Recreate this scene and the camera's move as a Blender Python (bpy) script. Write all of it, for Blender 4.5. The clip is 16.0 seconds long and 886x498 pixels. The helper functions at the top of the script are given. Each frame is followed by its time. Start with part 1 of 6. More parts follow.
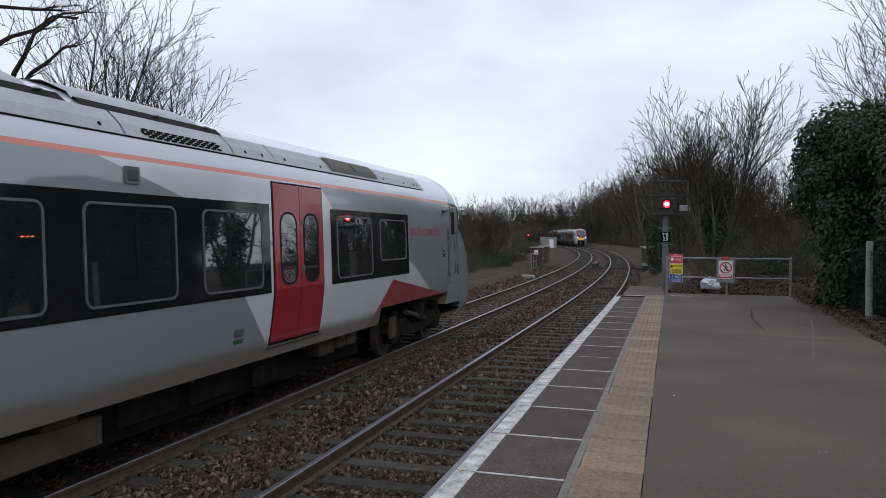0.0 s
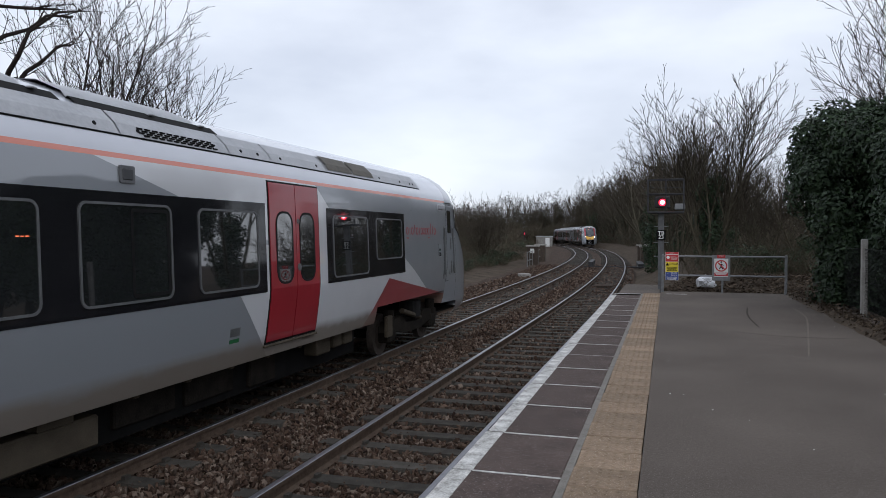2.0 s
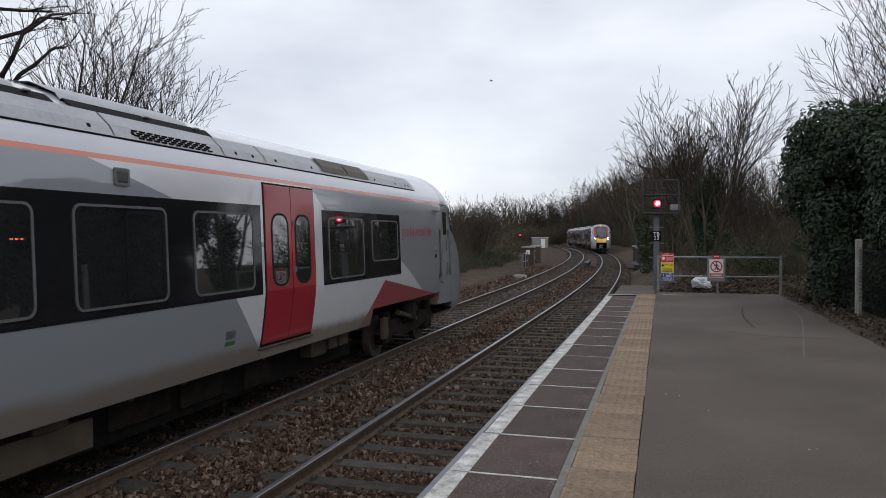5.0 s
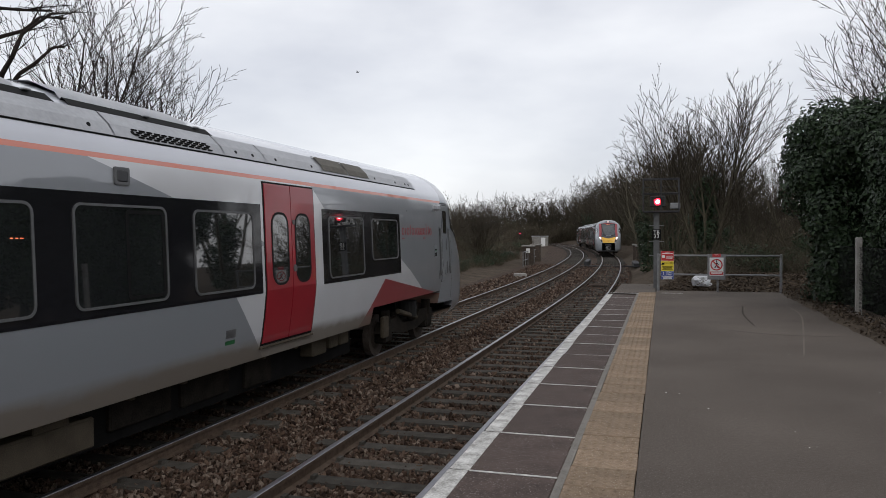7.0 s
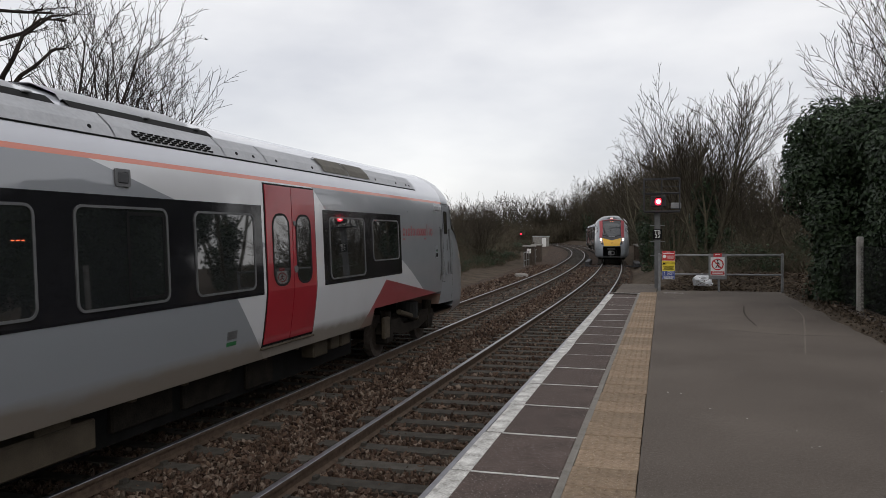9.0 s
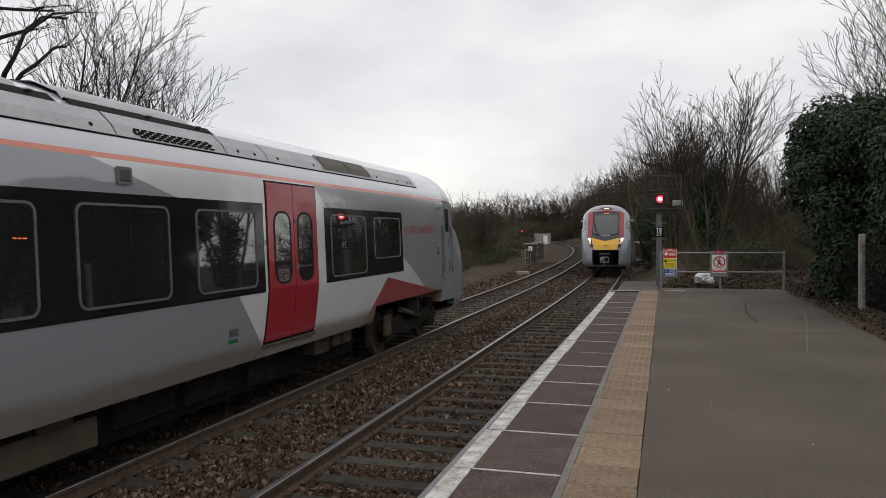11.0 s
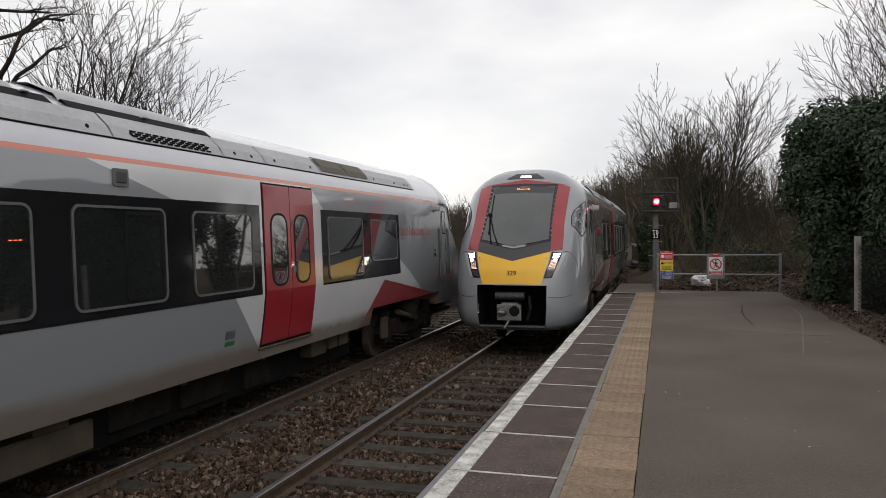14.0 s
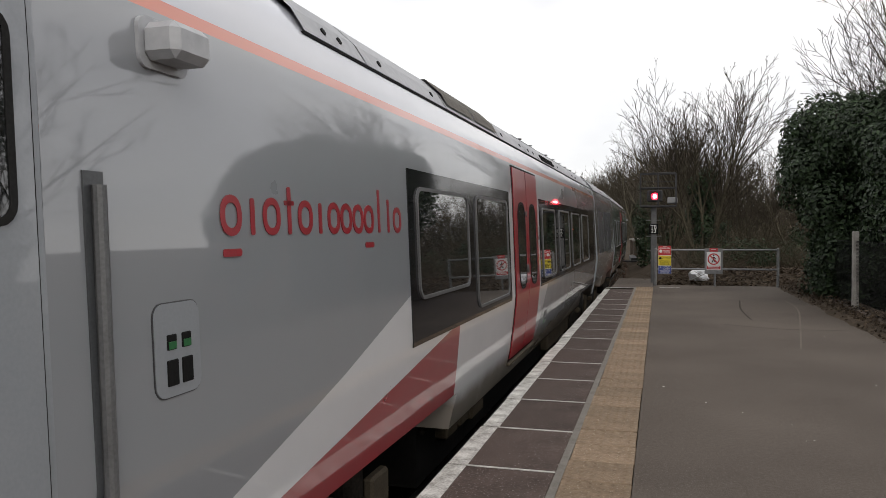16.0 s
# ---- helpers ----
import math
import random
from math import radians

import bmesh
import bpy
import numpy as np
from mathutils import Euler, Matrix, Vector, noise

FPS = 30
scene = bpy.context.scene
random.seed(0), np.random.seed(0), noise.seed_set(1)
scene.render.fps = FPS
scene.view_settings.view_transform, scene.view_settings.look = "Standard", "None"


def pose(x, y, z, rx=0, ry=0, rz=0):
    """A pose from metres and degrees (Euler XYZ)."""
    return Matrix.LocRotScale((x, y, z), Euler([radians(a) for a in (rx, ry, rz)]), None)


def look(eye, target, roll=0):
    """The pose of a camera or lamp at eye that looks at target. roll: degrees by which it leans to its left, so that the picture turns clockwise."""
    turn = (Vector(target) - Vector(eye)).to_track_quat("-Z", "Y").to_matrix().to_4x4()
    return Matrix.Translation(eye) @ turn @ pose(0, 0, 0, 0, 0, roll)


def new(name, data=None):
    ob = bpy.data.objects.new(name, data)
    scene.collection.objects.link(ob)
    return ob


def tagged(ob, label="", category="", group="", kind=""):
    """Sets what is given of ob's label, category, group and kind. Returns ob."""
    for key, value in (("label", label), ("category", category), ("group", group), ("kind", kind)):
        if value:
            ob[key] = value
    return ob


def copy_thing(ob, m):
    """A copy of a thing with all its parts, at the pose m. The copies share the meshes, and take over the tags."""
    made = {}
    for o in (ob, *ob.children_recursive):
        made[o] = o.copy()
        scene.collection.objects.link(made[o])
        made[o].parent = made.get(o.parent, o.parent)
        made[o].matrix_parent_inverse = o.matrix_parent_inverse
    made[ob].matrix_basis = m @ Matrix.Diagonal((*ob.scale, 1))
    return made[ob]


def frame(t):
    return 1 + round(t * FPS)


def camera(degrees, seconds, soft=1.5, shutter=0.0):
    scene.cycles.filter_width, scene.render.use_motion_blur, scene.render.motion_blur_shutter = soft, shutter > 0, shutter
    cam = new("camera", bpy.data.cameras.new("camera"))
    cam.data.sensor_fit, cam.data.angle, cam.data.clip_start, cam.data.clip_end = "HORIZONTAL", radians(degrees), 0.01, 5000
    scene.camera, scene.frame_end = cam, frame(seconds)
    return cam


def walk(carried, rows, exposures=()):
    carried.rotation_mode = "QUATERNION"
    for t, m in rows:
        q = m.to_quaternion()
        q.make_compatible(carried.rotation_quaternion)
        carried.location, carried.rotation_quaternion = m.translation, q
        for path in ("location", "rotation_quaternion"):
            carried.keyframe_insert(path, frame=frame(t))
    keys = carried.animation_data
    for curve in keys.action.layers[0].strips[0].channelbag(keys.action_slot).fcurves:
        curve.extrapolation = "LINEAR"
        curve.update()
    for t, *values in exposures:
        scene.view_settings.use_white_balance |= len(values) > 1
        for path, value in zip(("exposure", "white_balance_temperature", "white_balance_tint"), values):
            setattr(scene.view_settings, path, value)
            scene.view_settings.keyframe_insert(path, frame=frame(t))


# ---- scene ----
cam = camera(61.23, 16.0, soft=0.75, shutter=0.0)

# the camera is held by hand on the platform: it only turns a little (seconds, tilt, lean, turn)
EYE = (0.0, 0.0, 1.532)
TURNS = [
    (0.0, 88.935, 0.197, 16.956), (0.5, 88.986, 0.142, 16.918), (1.0, 88.987, 0.146, 16.820), (1.5, 88.922, 0.089, 16.761),
    (2.0, 88.842, 0.065, 16.656), (2.5, 88.823, 0.031, 16.586), (3.0, 88.857, 0.060, 16.457), (3.5, 88.911, 0.000, 16.364),
    (4.0, 88.929, -0.022, 16.346), (6.5, 88.997, -0.228, 16.296), (7.0, 88.860, -0.195, 16.334), (7.5, 88.787, -0.241, 16.413),
    (8.0, 88.823, -0.292, 16.470), (8.5, 88.844, -0.260, 16.460), (9.0, 88.907, -0.390, 16.403), (11.5, 88.705, -0.422, 16.523),
    (12.0, 88.733, -0.436, 16.511), (12.5, 88.764, -0.398, 16.464), (13.0, 88.799, -0.300, 16.428), (13.5, 88.886, -0.360, 16.346),
    (14.0, 88.894, -0.386, 16.272), (14.5, 88.780, -0.302, 16.212), (15.0, 88.658, -0.329, 16.164), (15.5, 88.583, -0.400, 16.147),
    (16.0, 88.497, -0.378, 16.141)]
EXPOSURES = [(0.0, 0.40, 6020, 10), (3.5, 0.40, 6230, 10), (9.0, 0.34, 6750, 10), (12.5, 0.42, 6980, 10), (14.5, 0.52, 7000, 10), (15.0, 0.58, 7050, 10), (15.5, 0.66, 7050, 10), (16.0, 0.72, 7000, 10)]
walk(cam, [(t, pose(*EYE, tilt, 0, turn) @ pose(0, 0, 0, 0, 0, lean)) for t, tilt, lean, turn in TURNS], EXPOSURES)

# ---- light: an overcast winter sky ----
world = bpy.data.worlds.new("sky")
scene.world = world
world.use_nodes = True
wn, wl = world.node_tree.nodes, world.node_tree.links
wn.clear()
sky = wn.new("ShaderNodeTexSky")
sky.sky_type, sky.sun_disc, sky.sun_elevation, sky.sun_rotation = "NISHITA", False, radians(32), radians(150)
clouds = wn.new("ShaderNodeTexNoise")
clouds.inputs["Scale"].default_value, clouds.inputs["Detail"].default_value, clouds.inputs["Roughness"].default_value = 2.6, 5.0, 0.5
wmap = wn.new("ShaderNodeMapping")
wmap.inputs["Scale"].default_value = (1.0, 1.0, 2.6)
wco = wn.new("ShaderNodeTexCoord")
wramp = wn.new("ShaderNodeValToRGB")
wramp.color_ramp.elements[0].position, wramp.color_ramp.elements[0].color = 0.36, (5.3, 5.45, 5.95, 1)
wramp.color_ramp.elements[1].position, wramp.color_ramp.elements[1].color = 0.66, (7.2, 7.3, 7.6, 1)
wmix = wn.new("ShaderNodeMixRGB")
wmix.inputs[0].default_value = 0.9
wbg = wn.new("ShaderNodeBackground")
wbg.inputs["Strength"].default_value = 0.105
wout = wn.new("ShaderNodeOutputWorld")
wl.new(wco.outputs["Generated"], wmap.inputs["Vector"])
wl.new(wmap.outputs[0], clouds.inputs["Vector"])
wl.new(clouds.outputs["Fac"], wramp.inputs[0])
wl.new(sky.outputs[0], wmix.inputs[1])
wl.new(wramp.outputs[0], wmix.inputs[2])
wl.new(wmix.outputs[0], wbg.inputs["Color"])
wl.new(wbg.outputs[0], wout.inputs[0])
sun = new("sun", bpy.data.lights.new("sun", "SUN"))
sun.data.energy, sun.data.angle, sun.data.color = 0.5, radians(30), (1.0, 0.97, 0.93)
sun.matrix_world = look((30, -50, 40), (0, 0, 0))

# ---- materials ----
def shader(name):
    m = bpy.data.materials.new(name)
    m.use_nodes = True
    n, l = m.node_tree.nodes, m.node_tree.links
    return m, n, l, n["Principled BSDF"]


def surface(name, dark, light, scale=8.0, rough=0.7, metal=0.0, bump=0.2, fine=90.0, spec=0.5, coat=0.0, vary=0.0, detail=6.0, dist=0.01, speck=None, grit=150.0, mid=0.0, ior=1.5):
    """Two tones mixed by a coarse and a fine noise, with relief; vary: difference from piece to piece."""
    m, n, l, p = shader(name)
    co = n.new("ShaderNodeTexCoord")
    a, b = n.new("ShaderNodeTexNoise"), n.new("ShaderNodeTexNoise")
    a.inputs["Scale"].default_value, a.inputs["Detail"].default_value = scale, detail
    b.inputs["Scale"].default_value, b.inputs["Detail"].default_value = fine, 3.0
    mixf = n.new("ShaderNodeMath")
    mixf.operation = "MULTIPLY_ADD"
    mixf.inputs[1].default_value, mixf.inputs[2].default_value = 0.45, 0.0
    l.new(b.outputs["Fac"], mixf.inputs[0])
    add = n.new("ShaderNodeMath")
    add.operation = "MULTIPLY_ADD"
    add.inputs[1].default_value = 0.55
    l.new(a.outputs["Fac"], add.inputs[0])
    l.new(mixf.outputs[0], add.inputs[2])
    ramp = n.new("ShaderNodeValToRGB")
    ramp.color_ramp.elements[0].position, ramp.color_ramp.elements[0].color = 0.36, (*dark, 1)
    ramp.color_ramp.elements[1].position, ramp.color_ramp.elements[1].color = 0.64, (*light, 1)
    l.new(co.outputs["Object"], a.inputs["Vector"])
    l.new(co.outputs["Object"], b.inputs["Vector"])
    l.new(add.outputs[0], ramp.inputs[0])
    col = ramp.outputs[0]
    if mid:
        c2, r2, mx = n.new("ShaderNodeTexNoise"), n.new("ShaderNodeMapRange"), n.new("ShaderNodeMixRGB")
        c2.inputs["Scale"].default_value, c2.inputs["Detail"].default_value, c2.inputs["Roughness"].default_value = mid, 5.0, 0.65
        r2.inputs[1].default_value, r2.inputs[2].default_value, r2.inputs[3].default_value, r2.inputs[4].default_value = 0.30, 0.70, 0.76, 1.24
        l.new(co.outputs["Object"], c2.inputs["Vector"])
        l.new(c2.outputs["Fac"], r2.inputs[0])
        mx.blend_type, mx.inputs[0].default_value = "MULTIPLY", 1.0
        l.new(col, mx.inputs[1])
        l.new(r2.outputs[0], mx.inputs[2])
        col = mx.outputs[0]
    if speck:
        c3, r3, mx = n.new("ShaderNodeTexNoise"), n.new("ShaderNodeMapRange"), n.new("ShaderNodeMixRGB")
        c3.inputs["Scale"].default_value, c3.inputs["Detail"].default_value = grit, 2.0
        r3.inputs[1].default_value, r3.inputs[2].default_value = 0.62, 0.70
        l.new(co.outputs["Object"], c3.inputs["Vector"])
        l.new(c3.outputs["Fac"], r3.inputs[0])
        l.new(r3.outputs[0], mx.inputs[0])
        l.new(col, mx.inputs[1])
        mx.inputs[2].default_value = (*speck, 1)
        col = mx.outputs[0]
    if vary:
        info, hsv, mr = n.new("ShaderNodeObjectInfo"), n.new("ShaderNodeHueSaturation"), n.new("ShaderNodeMapRange")
        mr.inputs["To Min"].default_value, mr.inputs["To Max"].default_value = 1 - vary, 1 + vary
        l.new(info.outputs["Random"], mr.inputs[0])
        l.new(mr.outputs[0], hsv.inputs["Value"])
        l.new(col, hsv.inputs["Color"])
        col = hsv.outputs[0]
    l.new(col, p.inputs["Base Color"])
    p.inputs["Roughness"].default_value, p.inputs["Metallic"].default_value = rough, metal
    p.inputs["Specular IOR Level"].default_value, p.inputs["Coat Weight"].default_value = spec, coat
    p.inputs["IOR"].default_value = ior
    if bump:
        bp = n.new("ShaderNodeBump")
        bp.inputs["Strength"].default_value, bp.inputs["Distance"].default_value = bump, dist
        l.new(add.outputs[0], bp.inputs["Height"])
        l.new(bp.outputs[0], p.inputs["Normal"])
    return m


def island(name, tones, rough=0.9, fine=60.0, spec=0.12):
    """Loose pieces in one mesh: each takes its own tone between the given ones."""
    m, n, l, p = shader(name)
    geo, ramp, no, co, mul = (n.new("ShaderNode" + k) for k in ("NewGeometry", "ValToRGB", "TexNoise", "TexCoord", "MixRGB"))
    e = ramp.color_ramp.elements
    e[0].color, e[1].color = (*tones[0], 1), (*tones[-1], 1)
    for i, c in enumerate(tones[1:-1]):
        e.new((i + 1) / (len(tones) - 1)).color = (*c, 1)
    l.new(geo.outputs["Random Per Island"], ramp.inputs[0])
    no.inputs["Scale"].default_value = fine
    l.new(co.outputs["Object"], no.inputs["Vector"])
    mul.blend_type, mul.inputs[0].default_value = "OVERLAY", 0.5
    l.new(ramp.outputs[0], mul.inputs[1])
    l.new(no.outputs["Fac"], mul.inputs[2])
    l.new(mul.outputs[0], p.inputs["Base Color"])
    p.inputs["Roughness"].default_value, p.inputs["Specular IOR Level"].default_value = rough, spec
    return m


def glow(name, colour, strength):
    m, n, l, p = shader(name)
    p.inputs["Base Color"].default_value = (*colour, 1)
    p.inputs["Emission Color"].default_value, p.inputs["Emission Strength"].default_value = (*colour, 1), strength
    return m


def livery():
    """Train body paint: grey with white and red angular fields, an orange line, road dirt low down."""
    m, n, l, p = shader("train_paint")
    co, sep = n.new("ShaderNodeTexCoord"), n.new("ShaderNodeSeparateXYZ")
    l.new(co.outputs["Object"], sep.inputs[0])
    x, y, z = sep.outputs[0], sep.outputs[1], sep.outputs[2]

    def math(op, a, b):
        k = n.new("ShaderNodeMath")
        k.operation = op
        for s, v in zip(k.inputs, (a, b)):
            if isinstance(v, (int, float)):
                s.default_value = v
            else:
                l.new(v, s)
        return k.outputs[0]

    def side(u0, z0, u1, z1):
        """1 on the tail side of the line through two points of the flank, given by distance from the nose and height."""
        s = (u1 - u0) / (z1 - z0)
        return math("GREATER_THAN", math("ADD", math("MULTIPLY", y, -1.0), math("MULTIPLY", z, -s)), u0 - s * z0)

    def both(*ms):
        out = ms[0]
        for k in ms[1:]:
            out = math("MULTIPLY", out, k)
        return out

    def no(a):
        return math("SUBTRACT", 1.0, a)

    def above(h):
        return math("GREATER_THAN", z, h)

    def paint(under, mask, colour):
        k = n.new("ShaderNodeMixRGB")
        l.new(mask, k.inputs[0])
        if isinstance(under, tuple):
            k.inputs[1].default_value = (*under, 1)
        else:
            l.new(under, k.inputs[1])
        if isinstance(colour, tuple):
            k.inputs[2].default_value = (*colour, 1)
        else:
            l.new(colour, k.inputs[2])
        return k.outputs[0]

    grey, white, red = (0.212, 0.227, 0.250), (0.56, 0.57, 0.59), (0.26, 0.015, 0.023)
    c = paint(grey, both(above(2.3), no(side(14.18, 3.23, 12.71, 2.84)), side(9.40, 3.13, 9.01, 2.83)), white)
    # the two flanks carry the same fields at slightly different slopes
    right = math("GREATER_THAN", x, 0.0)
    left = no(right)
    tail = no(side(11.59, 1.70, 10.92, 1.00))
    c = paint(c, both(right, no(above(2.3)), tail, side(5.58, 1.95, 3.23, 0.85)), white)
    c = paint(c, both(left, no(above(2.3)), tail, side(5.75, 2.06, 3.30, 1.36)), white)
    c = paint(c, both(right, no(above(2.3)), no(side(6.48, 1.62, 7.20, 1.05)), side(6.48, 1.62, 2.70, 1.06), side(2.43, 1.00, 2.53, 1.50)), red)
    c = paint(c, both(left, no(above(2.3)), no(side(6.80, 1.72, 6.86, 1.0)), side(6.80, 1.72, 3.60, 1.24), side(2.43, 1.00, 2.53, 1.50)), red)
    c = paint(c, both(above(3.165), no(above(3.215)), side(1.9, 1.0, 1.9001, 2.0)), (0.62, 0.13, 0.05))
    c = paint(c, both(above(3.215), side(1.9, 1.0, 1.9001, 2.0)), (0.52, 0.54, 0.60))
    no1 = n.new("ShaderNodeTexNoise")
    no1.inputs["Scale"].default_value, no1.inputs["Detail"].default_value = 2.2, 7
    l.new(co.outputs["Object"], no1.inputs["Vector"])
    low = n.new("ShaderNodeMapRange")
    low.inputs[1].default_value, low.inputs[2].default_value, low.inputs[3].default_value, low.inputs[4].default_value = 0.93, 1.13, 1.9, 0.0
    l.new(z, low.inputs[0])
    dirt = math("MULTIPLY", low.outputs[0], math("MULTIPLY", no1.outputs["Fac"], 1.25))
    dirt = both(math("MINIMUM", dirt, 0.85), side(1.9, 1.0, 1.9001, 2.0))
    c = paint(c, dirt, (0.15, 0.122, 0.092))
    haze = math("MULTIPLY", math("GREATER_THAN", no1.outputs["Fac"], 0.2), math("MULTIPLY", no1.outputs["Fac"], 0.16))
    c = paint(c, haze, (0.25, 0.24, 0.23))
    l.new(c, p.inputs["Base Color"])
    p.inputs["Metallic"].default_value = 0.0
    p.inputs["Specular IOR Level"].default_value = 0.5
    p.inputs["Coat Weight"].default_value, p.inputs["Coat Roughness"].default_value = 1.0, 0.03
    p.inputs["Coat IOR"].default_value = 1.8
    rr = n.new("ShaderNodeMapRange")
    rr.inputs[3].default_value, rr.inputs[4].default_value = 0.22, 0.42
    l.new(no1.outputs["Fac"], rr.inputs[0])
    l.new(rr.outputs[0], p.inputs["Roughness"])
    return m


